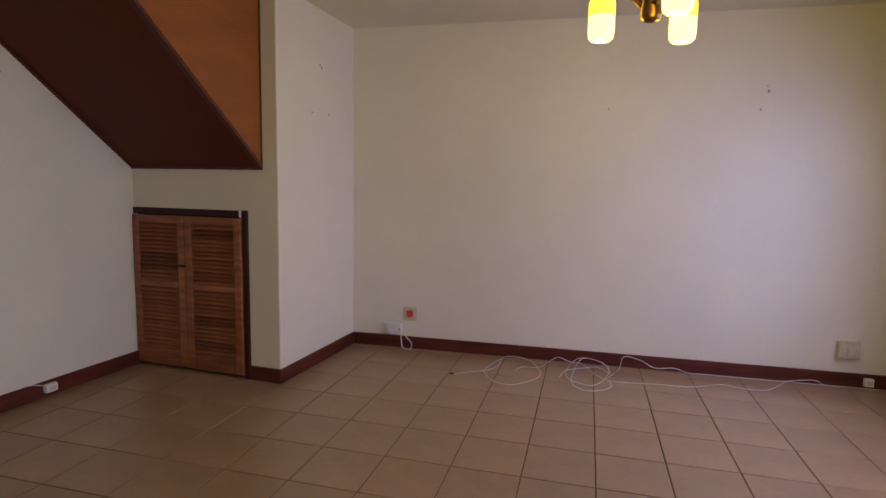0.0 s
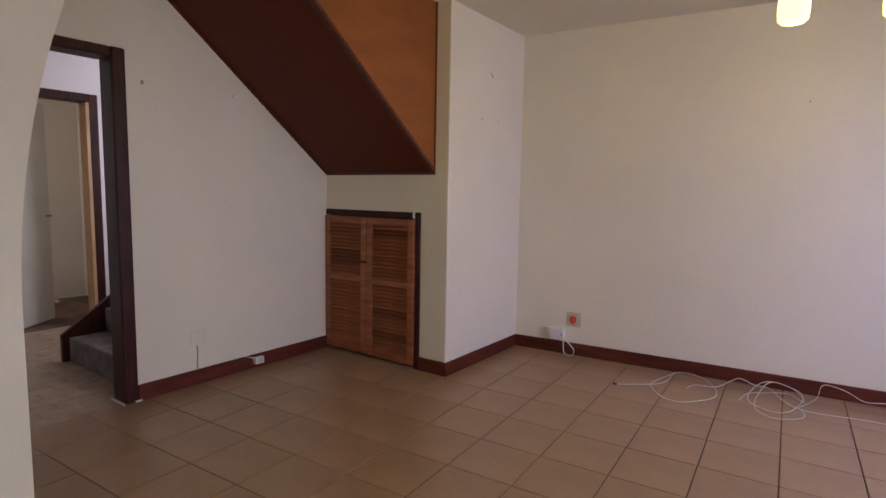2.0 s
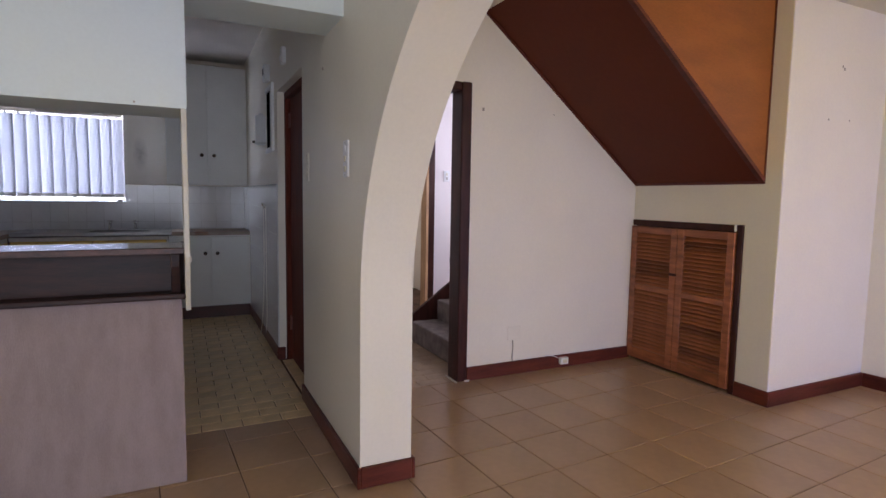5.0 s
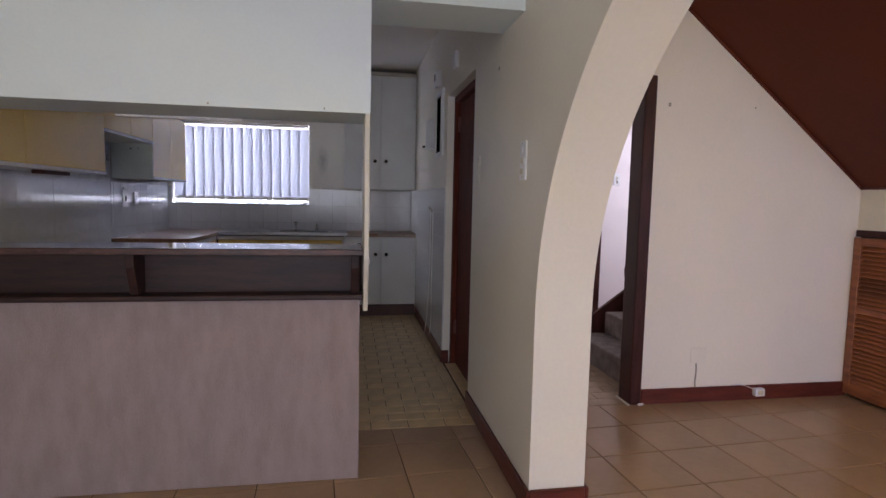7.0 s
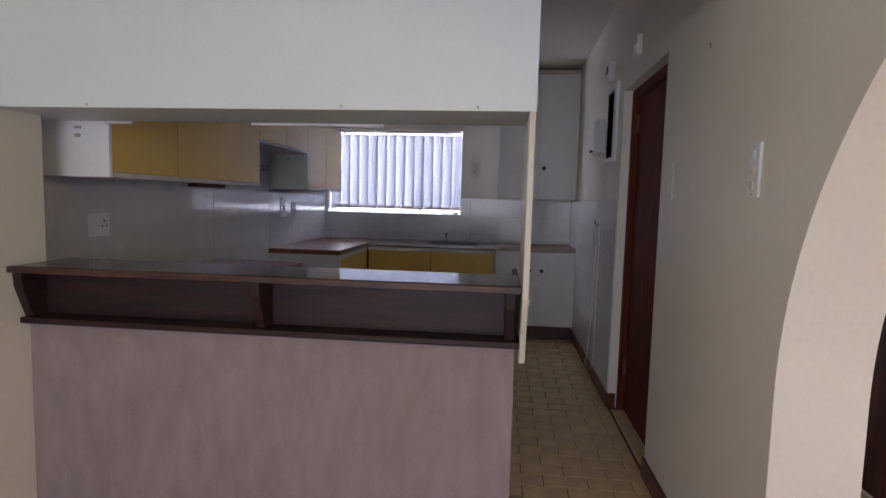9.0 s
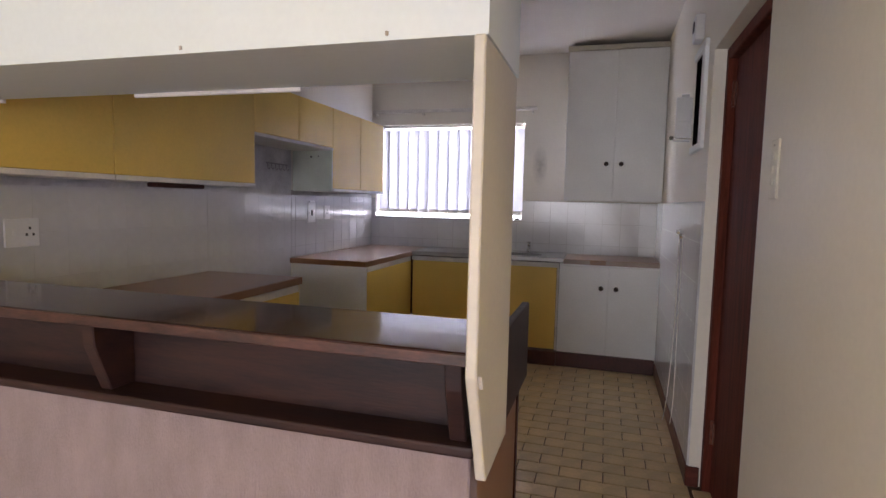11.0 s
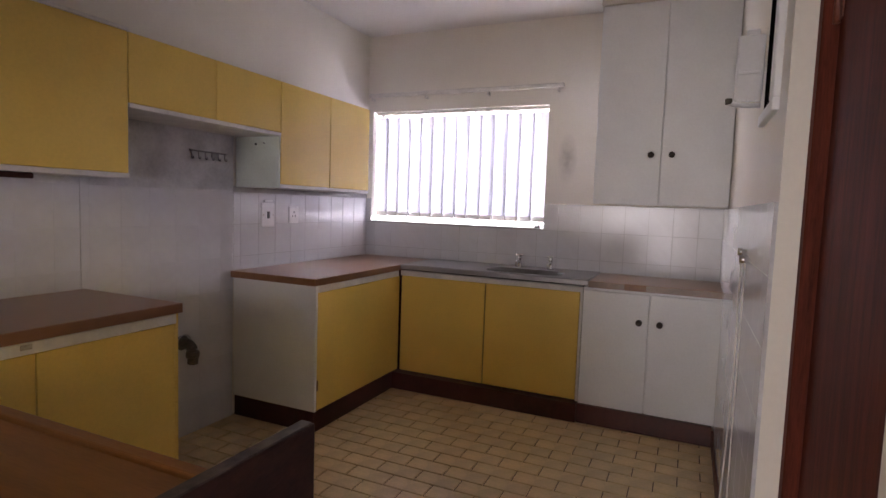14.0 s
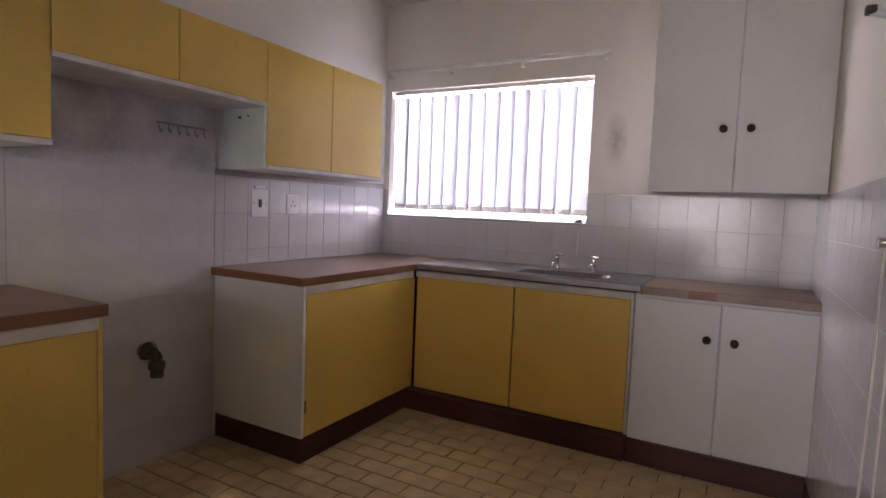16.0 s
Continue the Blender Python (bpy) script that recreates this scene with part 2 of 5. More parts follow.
# ---- mesh helpers ----
def box(x0, x1, y0, y1, z0, z1, bevel=0.0, seg=1):
    bm = bmesh.new()
    bmesh.ops.create_cube(bm, size=1)
    for v in bm.verts:
        v.co = Vector(((x0 + x1) / 2 + v.co.x * abs(x1 - x0), (y0 + y1) / 2 + v.co.y * abs(y1 - y0), (z0 + z1) / 2 + v.co.z * abs(z1 - z0)))
    if bevel:
        bmesh.ops.bevel(bm, geom=bm.edges[:], offset=bevel, segments=seg, affect="EDGES", profile=0.5)
    return bm


def join(*many):
    """Several bmeshes as one."""
    out = bmesh.new()
    for b in many:
        me = bpy.data.meshes.new("tmp")
        b.to_mesh(me)
        out.from_mesh(me)
        bpy.data.meshes.remove(me)
        b.free()
    return out


def prism(outline, axis, a, b, bevel=0.0):
    """An outline of (u, v) pulled along an axis: x takes (y, z), y takes (x, z), z takes (x, y)."""
    place = {"x": lambda u, v, w: (w, u, v), "y": lambda u, v, w: (u, w, v), "z": lambda u, v, w: (u, v, w)}[axis]
    bm = bmesh.new()
    f = bm.faces.new([bm.verts.new(place(u, v, a)) for u, v in outline])
    ext = bmesh.ops.extrude_face_region(bm, geom=[f])
    move = Vector(place(0, 0, b)) - Vector(place(0, 0, a))
    for v in ext["geom"]:
        if isinstance(v, bmesh.types.BMVert):
            v.co += move
    bmesh.ops.recalc_face_normals(bm, faces=bm.faces[:])
    if bevel:
        bmesh.ops.bevel(bm, geom=bm.edges[:], offset=bevel, segments=1, affect="EDGES")
    return bm


def lathe(profile, at, axis="z", steps=20):
    """A turned body from (radius, height) pairs."""
    bm = bmesh.new()
    rings = []
    for r, h in profile:
        ring = []
        for k in range(steps):
            a = 2 * math.pi * k / steps
            p = (r * math.cos(a), r * math.sin(a), h)
            if axis == "x":
                p = (h, p[0], p[1])
            elif axis == "y":
                p = (p[0], h, p[1])
            ring.append(bm.verts.new(Vector(p) + Vector(at)))
        rings.append(ring)
    for ra, rb in zip(rings, rings[1:]):
        for k in range(steps):
            bm.faces.new((ra[k], ra[(k + 1) % steps], rb[(k + 1) % steps], rb[k]))
    bm.faces.new(rings[0]), bm.faces.new(rings[-1])
    bmesh.ops.recalc_face_normals(bm, faces=bm.faces[:])
    for f in bm.faces:
        f.smooth = len(f.verts) == 4
    return bm


def tube(points, radius, steps=8):
    """A round tube along points, smoothed."""
    pts = [Vector(p) for p in points]
    fine = []
    for i in range(len(pts) - 1):
        p0, p1, p2, p3 = pts[max(i - 1, 0)], pts[i], pts[i + 1], pts[min(i + 2, len(pts) - 1)]
        for k in range(6):
            s = k / 6
            fine.append(0.5 * (2 * p1 + (p2 - p0) * s + (2 * p0 - 5 * p1 + 4 * p2 - p3) * s * s + (3 * p1 - p0 - 3 * p2 + p3) * s**3))
    fine.append(pts[-1])
    bm = bmesh.new()
    rings = []
    for i, p in enumerate(fine):
        d = (fine[min(i + 1, len(fine) - 1)] - fine[max(i - 1, 0)]).normalized()
        side = d.cross(Vector((0, 0, 1)) if abs(d.z) < 0.95 else Vector((1, 0, 0))).normalized()
        up = side.cross(d)
        rings.append([bm.verts.new(p + radius * (math.cos(2 * math.pi * k / steps) * side + math.sin(2 * math.pi * k / steps) * up)) for k in range(steps)])
    for ra, rb in zip(rings, rings[1:]):
        for k in range(steps):
            bm.faces.new((ra[k], ra[(k + 1) % steps], rb[(k + 1) % steps], rb[k])).smooth = True
    bm.faces.new(rings[0]), bm.faces.new(rings[-1])
    bmesh.ops.recalc_face_normals(bm, faces=bm.faces[:])
    return bm


def mesh_of(name, bm, mat, origin=(0, 0, 0)):
    me = bpy.data.meshes.new(name)
    bmesh.ops.translate(bm, verts=bm.verts[:], vec=-Vector(origin))
    bm.to_mesh(me)
    bm.free()
    me.materials.append(mat)
    return me


def solid(name, bm, mat, label="", category="", kind="", group=""):
    """A top-level mesh object."""
    ob = new(name, mesh_of(name, bm, mat))
    return tagged(ob, label, category, group, kind)


def thing(name, at, label, category, group="", kind=""):
    ob = new(name)
    ob.location = at
    return tagged(ob, label, category, group, kind)


def origin_of(ob):
    o = Vector(ob.location)
    while ob.parent:
        ob = ob.parent
        o = o + Vector(ob.location)
    return o


def part(name, bm, mat, parent, label=""):
    ob = new(name, mesh_of(name, bm, mat, origin_of(parent)))
    ob.parent = parent
    return tagged(ob, label)


def piece(name, me, at, parent, rot=(0, 0, 0)):
    """One of many alike pieces, on a shared mesh."""
    ob = new(name, me)
    ob.parent = parent
    ob.location = Vector(at) - origin_of(parent)
    ob.rotation_euler = rot
    return ob


# ---- structure ----
LC, KC = 2.545, 2.70  # ceilings of lounge and kitchen
WX, PY, PX, FY, EX, SY = -2.79, 3.52, -1.595, 4.55, 2.30, -1.655
N0, N1 = 0.888, 1.130  # partition with the arch
KX, KS = -6.16, -1.83  # kitchen window wall and south wall
NORTH_SLOPE = 0.09  # the long north wall runs askew to the tile grid


def north(x, off=0.0):
    """Where the skewed north wall stands at x."""
    return FY + NORTH_SLOPE * (x - PX) - off



solid("floor", join(box(-2.600, 2.45, -1.95, 5.05, -0.12, -0.0045), box(-2.79, -2.600, N1, 4.70, -0.12, -0.0045)), GROUT, "floor bed under beige ceramic tiles", "floor", "structure")
solid("kitchen_floor", join(box(-6.36, -2.600, -1.95, N1, -0.12, -0.006), box(-6.6, -2.79, N1, 4.7, -0.12, -0.006)), GROUT, "floor bed under small brick-shaped tiles", "floor", "structure")
solid("ceiling", join(box(-2.30, 2.45, -1.95, N1, LC, LC + 0.3), box(-2.91, 2.45, N1, 5.05, LC, LC + 0.3)), CEILING, "flat painted plaster lounge ceiling", "ceiling", "structure")
solid("kitchen_ceiling", box(-6.40, -2.30, -1.95, N1, KC, KC + 0.2), CEILING_PALE, "flat painted plaster kitchen ceiling", "ceiling", "structure")
solid("hall_ceiling", box(-6.6, -2.91, N1, 4.70, 2.62, 2.8), CEILING_PALE, "painted hall ceiling", "ceiling", "structure")

# lounge west wall with the hall doorway
solid("wall_west", join(box(-2.91, WX, 1.945, PY, 0, LC), box(-2.91, WX, N1, 1.945, 2.03, LC)), PLASTER, "cream painted lounge wall beside the hall doorway", "wall", "structure")
# wall of the stair cupboard with its opening
pier = prism([(-1.83, PY), (PX, PY), (PX, FY + 0.12), (-1.715, FY + 0.12), (-1.715, PY + 0.12), (-1.83, PY + 0.12)], "z", 0, LC)
arris = [e for e in pier.edges if all(abs(v.co.x - PX) < 1e-4 and abs(v.co.y - PY) < 1e-4 for v in e.verts)]
bmesh.ops.bevel(pier, geom=arris, offset=0.008, segments=2, affect="EDGES", profile=0.5)
solid("wall_stair", join(box(-2.91, -1.83, PY, PY + 0.12, 1.135, LC), pier), PLASTER, "cream stair enclosure wall over the under-stair cupboard", "wall", "structure")
solid("wall_north", prism([(PX, FY), (2.42, north(2.42)), (2.42, north(2.42) + 0.12), (PX, FY + 0.12)], "z", 0, LC), PLASTER, "long cream painted lounge wall with nail marks", "wall", "structure")
solid("wall_east", join(box(EX, 2.42, SY, -1.30, 0, LC), box(EX, 2.42, -1.30, 0.60, 2.1, LC), box(EX, 2.42, 0.60, 2.15, 0, LC), box(EX, 2.42, 2.15, 4.15, 0, 0.55),
      box(EX, 2.42, 2.15, 4.15, 2.1, LC), box(EX, 2.42, 4.15, north(EX), 0, LC)), PLASTER, "cream wall with window and garden door", "wall", "structure")
solid("wall_south", box(-2.16, 2.42, -1.95, SY, 0, LC), PLASTER, "plain cream dining wall", "wall", "structure")
solid("wall_kitchen_south", box(-6.36, -2.16, -1.95, KS, 0, KC), KWALL, "white kitchen wall above tiles", "wall", "structure")
WY0, WY1, WZ0, WZ1 = -1.78, -0.30, 1.186, 2.09
solid("wall_kitchen_west", join(box(-6.36, KX, KS, WY0, 0, KC), box(-6.36, KX, WY0, WY1, 0, WZ0), box(-6.36, KX, WY0, WY1, WZ1, KC), box(-6.36, KX, WY1, N0, 0, KC)), KWALL_STAINED, "white kitchen window wall", "wall", "structure")
solid("wall_kitchen_north", join(box(-6.36, -3.815, N0, N1, 0, KC), box(-3.815, -2.89, N0, N1, 2.062, KC), box(-2.89, -1.70, N0, N1, 0, KC)), PLASTER, "painted partition wall between passage and hall", "wall", "structure")

# the arch: an elliptic opening in the same partition
ARCH_X, ARCH_A, ARCH_B, ARCH_Z = -0.10, 1.60, 1.36, 0.83
curve = [(ARCH_X - ARCH_A * math.cos(math.pi * k / 80), ARCH_Z + ARCH_B * math.sin(math.pi * k / 80)) for k in range(81)]
am = bmesh.new()
rings = []
for y in (N0, N1):
    rings.append([[am.verts.new((x, y, z)) for x, z in curve], [am.verts.new((x, y, LC)) for x, z in curve]])
for k in range(80):
    for r, flip in ((rings[0], False), (rings[1], True)):
        q = [r[0][k], r[0][k + 1], r[1][k + 1], r[1][k]]
        am.faces.new(q[::-1] if flip else q)
    am.faces.new((rings[0][0][k], rings[1][0][k], rings[1][0][k + 1], rings[0][0][k + 1]))
am.faces.new((rings[0][0][0], rings[0][1][0], rings[1][1][0], rings[1][0][0]))
am.faces.new((rings[0][0][-1], rings[1][0][-1], rings[1][1][-1], rings[0][1][-1]))
bmesh.ops.recalc_face_normals(am, faces=am.faces[:])
solid("wall_arch", join(am, box(ARCH_X + ARCH_A, 2.42, N0, N1, 0, LC)), PLASTER, "cream plastered arch over the lounge opening", "wall", "structure")

# bulkhead over the bar and the beam over the passage
solid("wall_bulkhead", join(box(-2.30, -1.96, -1.83, 0.237, 1.63, KC), box(-2.30, -1.96, 0.237, N0, 2.092, KC)), PLASTER_WHITE, "white painted bulkhead above the bar", "wall", "structure")
solid("wall_knee", box(-2.15, -2.07, SY, 0.20, 0, 0.838, 0.004), KNEE, "low bar wall in woven beige wallpaper", "wall", "structure")

# white beads left along the kitchen edge of the bulkhead
for y0, y1 in ((-0.87, -0.33), (-1.50, -1.38)):
    solid("trim", box(-2.312, -2.3005, y0, y1, 1.620, 1.632, 0.002), WHITETRIM, "thin white bead on the bulkhead edge", "trim", "structure")

# hall behind the doorway
HX = -5.1
solid("wall_hall_west", join(box(HX - 0.12, HX, N1, 1.98, 0, 2.62), box(HX - 0.12, HX, 1.98, 2.72, 2.05, 2.62), box(HX - 0.12, HX, 2.72, 4.7, 0, 2.62)), HALLWALL, "pinkish white hall wall", "wall", "structure")
# the opening in this unseen end wall is assumed, to let light into the hall
solid("wall_hall_end", join(box(-6.6, -4.9, 4.58, 4.7, 0, 2.62), box(-4.9, -3.1, 4.58, 4.7, 0, 1.5), box(-4.9, -3.1, 4.58, 4.7, 2.5, 2.62), box(-3.1, -2.91, 4.58, 4.7, 0, 2.62)), HALLWALL, "pinkish white wall at the end of the hall", "wall", "structure")
solid("wall_room_beyond", join(box(-6.72, -6.6, N1, 4.7, 0, 2.62), box(-6.6, HX - 0.12, 3.2, 3.3, 0, 2.62)), KWALL, "cream wall of the room beyond the hall", "wall", "structure")
solid("wall_stair_back", box(-2.91, -2.79, PY + 0.12, 4.7, 0, LC), PLASTER, "plain wall behind the stair cupboard", "wall", "structure")

# sloping stair box with soffit
stair_box = thing("stair_underside", (-2.25, PY, 1.42), "sloping underside of an upper stair flight in brown board", "staircase", kind="structure")
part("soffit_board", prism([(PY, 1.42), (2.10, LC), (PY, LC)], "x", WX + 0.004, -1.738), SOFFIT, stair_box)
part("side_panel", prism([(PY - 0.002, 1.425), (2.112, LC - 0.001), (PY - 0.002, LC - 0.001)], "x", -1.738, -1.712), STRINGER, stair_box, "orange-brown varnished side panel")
part("edge_bead", join(prism([(PY, 1.408), (2.085, LC - 0.004), (2.115, LC - 0.004), (PY, 1.438)], "x", -1.740, -1.706), box(-2.785, -1.706, PY - 0.012, PY - 0.001, 1.405, 1.425)), SKIRT, stair_box)
part("wall_bead", prism([(PY - 0.002, 1.404), (2.082, LC - 0.004), (2.110, LC - 0.004), (PY - 0.002, 1.432)], "x", WX, WX + 0.012), SOFFIT, stair_box)
part("upright_bead", box(-1.721, -1.706, PY - 0.012, PY - 0.001, 1.425, LC), SKIRT, stair_box)


# skirting boards
def skirting(name, *boxes):
    solid(name, join(*[box(*b, 0.0, 0.098, 0.004) for b in boxes]), SKIRT, "red-brown varnished timber skirting board", "skirting", "structure")


T = 0.016
skirting("baseboard_west", (WX, WX + T, 2.0, PY))
skirting("baseboard_stair", (-1.825, PX + T, PY - T, PY))
skirting("baseboard_pier", (PX, PX + T, PY, FY))
solid("baseboard_north", prism([(PX + T, north(PX + T, T)), (EX, north(EX, T)), (EX, north(EX)), (PX + T, north(PX + T))], "z", 0.0, 0.098, 0.004), SKIRT, "red-brown varnished timber skirting board", "skirting", "structure")
skirting("baseboard_arch", (-2.89, -1.70 + T, N0 - T, N0), (-1.70, -1.70 + T, N0, N1), (-2.78, -1.70 + T, N1, N1 + T))
skirting("baseboard_passage", (-5.62, -3.815, N0 - T, N0), (-3.815, -3.815 + T, N0 - T, 0.932))
skirting("baseboard_south", (-2.07, EX, SY, SY + T))
skirting("baseboard_east", (EX - T, EX, 0.62, 4.87))
skirting("baseboard_hall", (HX, HX + T, 2.84, 4.5), (HX, HX + T, N1, 1.9))

# hall doorway lining
frame_hall = thing("door_frame_1", (-2.85, 1.95, 0), "dark brown painted timber door lining of the hall doorway", "door frame", kind="structure")
part("jamb", box(-2.93, WX + 0.02, 1.922, 1.999, 0.0, 2.062, 0.012, 2), DARKWOOD, frame_hall)
part("jamb", box(-2.93, WX + 0.02, N1 + 0.002, 1.20, 0.0, 2.065, 0.012, 2), DARKWOOD, frame_hall)
part("head", box(-2.93, WX + 0.018, 1.20, 1.922, 2.002, 2.060, 0.01, 2), DARKWOOD, frame_hall)
part("paint_bead", join(box(WX + 0.021, WX + 0.027, 1.975, 2.012, 0.0, 0.012), box(-2.93, WX + 0.026, 1.907, 1.914, 0.0, 0.01)), WHITETRIM, frame_hall)

# closed brown door in the passage wall
door = thing("door_1", (-3.33, 1.04, 0), "closed red-brown stained timber door in a deep reveal", "door", kind="structure")
part("jamb", box(-3.813, -3.763, 0.940, 1.128, 0, 2.060, 0.004), DOORWOOD, door)
part("jamb", box(-2.945, -2.892, 0.940, 1.128, 0, 2.060, 0.004), DOORWOOD, door)
part("head", box(-3.763, -2.945, 0.940, 1.128, 2.006, 2.060, 0.004), DOORWOOD, door)
leaf = part("leaf", box(-3.761, -2.947, 0.975, 1.015, 0.01, 2.004, 0.004), DOORWOOD, door)
for z in (0.25, 1.80):
    part("hinge", join(box(-3.761, -3.723, 0.9695, 0.9745, z, z + 0.10, 0.001), lathe([(0.008, z - 0.005), (0.008, z + 0.105)], (-3.755, 0.967, 0), "z", 10)), HINGE, leaf, "worn painted-over hinge")
part("threshold", box(-3.763, -2.945, 0.9, 1.128, -0.004, 0.006, 0.002), BRICKTILE, door)

# ---- lounge things ----
# louvred cupboard doors under the stairs
cup = thing("louvre_cupboard", (-2.32, PY, 0), "under-stair cupboard with two closed louvred orange-brown pine doors", "cupboard")
part("frame_top", box(-2.79, -1.865, PY - 0.012, PY + 0.06, 1.093, 1.138, 0.003), DARKWOOD, cup, "dark brown frame")
part("frame_side", box(-1.866, -1.826, PY - 0.014, PY + 0.06, 0.0, 1.140, 0.003), DARKWOOD, cup, "dark brown frame")
# black sheet in place of the cupboard's unlit inside, seen between the slats
part("dark_inside_sheet", box(-2.79, -1.866, PY + 0.03, PY + 0.06, 0.0, 1.093), BLACK, cup)
part("catch", box(-1.885, -1.870, PY - 0.022, PY - 0.012, 1.095, 1.14, 0.002), PLASTIC, cup, "small white catch")


def louvre_leaf(x0, x1, dark_rows):
    leaf = part("door", box(x0 + 0.002, x0 + 0.058, PY - 0.026, PY + 0.004, 0.025, 1.088, 0.003), LOUVRE, cup)
    part("stile", box(x1 - 0.058, x1 - 0.002, PY - 0.026, PY + 0.004, 0.025, 1.088, 0.003), LOUVRE, leaf)
    for za, zb in ((0.025, 0.11), (0.585, 0.625), (1.035, 1.088)):
        part("rail", box(x0 + 0.058, x1 - 0.058, PY - 0.025, PY + 0.003, za, zb, 0.002), LOUVRE, leaf)
    w = x1 - x0 - 0.116
    slat = box(-w / 2, w / 2, -0.020, 0.020, -0.0035, 0.0035, 0.0015)
    bmesh.ops.rotate(slat, verts=slat.verts[:], cent=(0, 0, 0), matrix=Matrix.Rotation(radians(42), 3, "X"))
    me, me_dark = mesh_of("slat", slat.copy(), LOUVRE), mesh_of("slat", slat, LOUVRE_DARK)
    n = 0
    for za, zb, count in ((0.115, 0.582, 16), (0.63, 1.032, 14)):
        for k in range(count):
            z = za + (k + 0.5) * (zb - za) / count
            piece("slat", me_dark if n in dark_rows else me, ((x0 + x1) / 2, PY - 0.010, z), leaf, (random.uniform(-0.03, 0.03), 0, 0))
            n += 1
    return leaf


left_leaf = louvre_leaf(-2.788, -2.335, (19, 20, 21, 22))
louvre_leaf(-2.333, -1.870, (2, 3, 8, 9, 27, 28))
part("handle", box(-2.385, -2.325, PY - 0.040, PY - 0.026, 0.735, 0.755, 0.004, 2), DARKWOOD, left_leaf, "dark wooden turn-latch")


# plates on the walls
def plate(name, face, at, w, h, label, category, mat=PLASTIC, deep=0.009, group=""):
    """A rectangular plate on a wall; face says which way it looks."""
    x, y, z = at
    sx, sy = {"-y": (0, -1), "+x": (1, 0), "+y": (0, 1)}[face]
    ob = thing(name, at, label, category, group)

    def slab(u, v, uw, vh, d0, d1, m, pname, bev=0.002):
        if sy:
            a, b = sorted((y + sy * d0, y + sy * d1))
            return part(pname, box(x + u - uw / 2, x + u + uw / 2, a, b, z + v - vh / 2, z + v + vh / 2, bev), m, ob)
        a, b = sorted((x + sx * d0, x + sx * d1))
        return part(pname, box(a, b, y + u - uw / 2, y + u + uw / 2, z + v - vh / 2, z + v + vh / 2, bev), m, ob)

    slab(0, 0, w, h, 0, deep, mat, "faceplate", 0.003)
    return ob, slab


_, s = plate("light_switch", "-y", (-1.905, N0, 1.455), 0.075, 0.165, "yellowed triple light switch on a white plate", "light switch", PLASTIC)
for v in (0.045, 0.0, -0.045):
    s(0, v, 0.022, 0.026, 0.009, 0.014, IVORY if v <= 0 else PLASTIC, "rocker", 0.002)
s(0, 0.072, 0.006, 0.006, 0.009, 0.011, MARK, "screw", 0.001)
s(0, -0.072, 0.006, 0.006, 0.009, 0.011, MARK, "screw", 0.001)
_, s = plate("light_switch", "-y", (-2.735, N0, 1.453), 0.07, 0.165, "narrow yellowed light switch plate in the passage", "light switch", IVORY_PALE, 0.006)
for v in (0.035, 0.0, -0.035):
    s(0, v, 0.018, 0.022, 0.006, 0.011, IVORY_PALE, "rocker", 0.002)
s(0, 0.066, 0.006, 0.006, 0.006, 0.008, MARK, "screw", 0.001)
_, s = plate("alarm_sensor", "-y", (-3.45, N0, 2.245), 0.07, 0.11, "small white alarm sensor above the door", "sensor", PLASTIC, 0.03)
s(0, -0.02, 0.045, 0.04, 0.03, 0.038, PLASTIC, "lens", 0.006)
SKEW = math.atan(NORTH_SLOPE)
o, s = plate("wall_socket", "-y", (-1.10, north(-1.10), 0.287), 0.115, 0.115, "ivory wall socket with a red plug pushed in", "socket", IVORY)
s(0.0, 0.0, 0.05, 0.05, 0.009, 0.014, RED, "plug_face", 0.006)
s(0.0, 0.0, 0.022, 0.06, 0.014, 0.032, RED, "plug_grip", 0.005)
o.rotation_euler.z = SKEW
o, s = plate("cable_adaptor", "-y", (-1.22, north(-1.22), 0.162), 0.11, 0.085, "white adaptor box fixed above the skirting", "adaptor", PLASTIC, 0.055)
s(0.045, 0.0, 0.012, 0.02, 0.055, 0.060, MARK, "port", 0.001)
s(-0.075, 0.015, 0.03, 0.05, 0.0, 0.03, PLASTIC, "side_clip", 0.003)
o.rotation_euler.z = SKEW
o, s = plate("wall_socket", "-y", (2.02, north(2.02), 0.262), 0.13, 0.115, "cream telephone socket box low on the wall", "socket", IVORY, 0.04)
s(0.01, -0.01, 0.05, 0.05, 0.04, 0.046, IVORY, "cover", 0.003)
o.rotation_euler.z = SKEW
o, s = plate("cable_clip_box", "-y", (2.157, north(2.157, 0.016), 0.046), 0.055, 0.055, "small white cable box on the skirting", "cable box", PLASTIC, 0.03)
s(0.0, 0.0, 0.03, 0.03, 0.03, 0.034, IVORY, "lid", 0.002)
o.rotation_euler.z = SKEW
_, s = plate("blank_plate", "+x", (WX, 2.395, 0.31), 0.115, 0.105, "painted-over blank cover plate on the wall", "cover plate", PLASTER, 0.006)
_, s = plate("cable_clip_box", "+x", (WX + 0.016, 2.83, 0.058), 0.07, 0.05, "small white cable box on the skirting", "cable box", PLASTIC, 0.035)
s(0.0, 0.0, 0.04, 0.028, 0.035, 0.039, IVORY, "lid", 0.002)

solid("wall_cable", tube([(WX + 0.003, 2.382, 0.255), (WX + 0.003, 2.386, 0.2), (WX + 0.003, 2.381, 0.14), (WX + 0.004, 2.383, 0.095)], 0.005, 6), MARK, "grimy painted cable running down to the skirting", "cable")
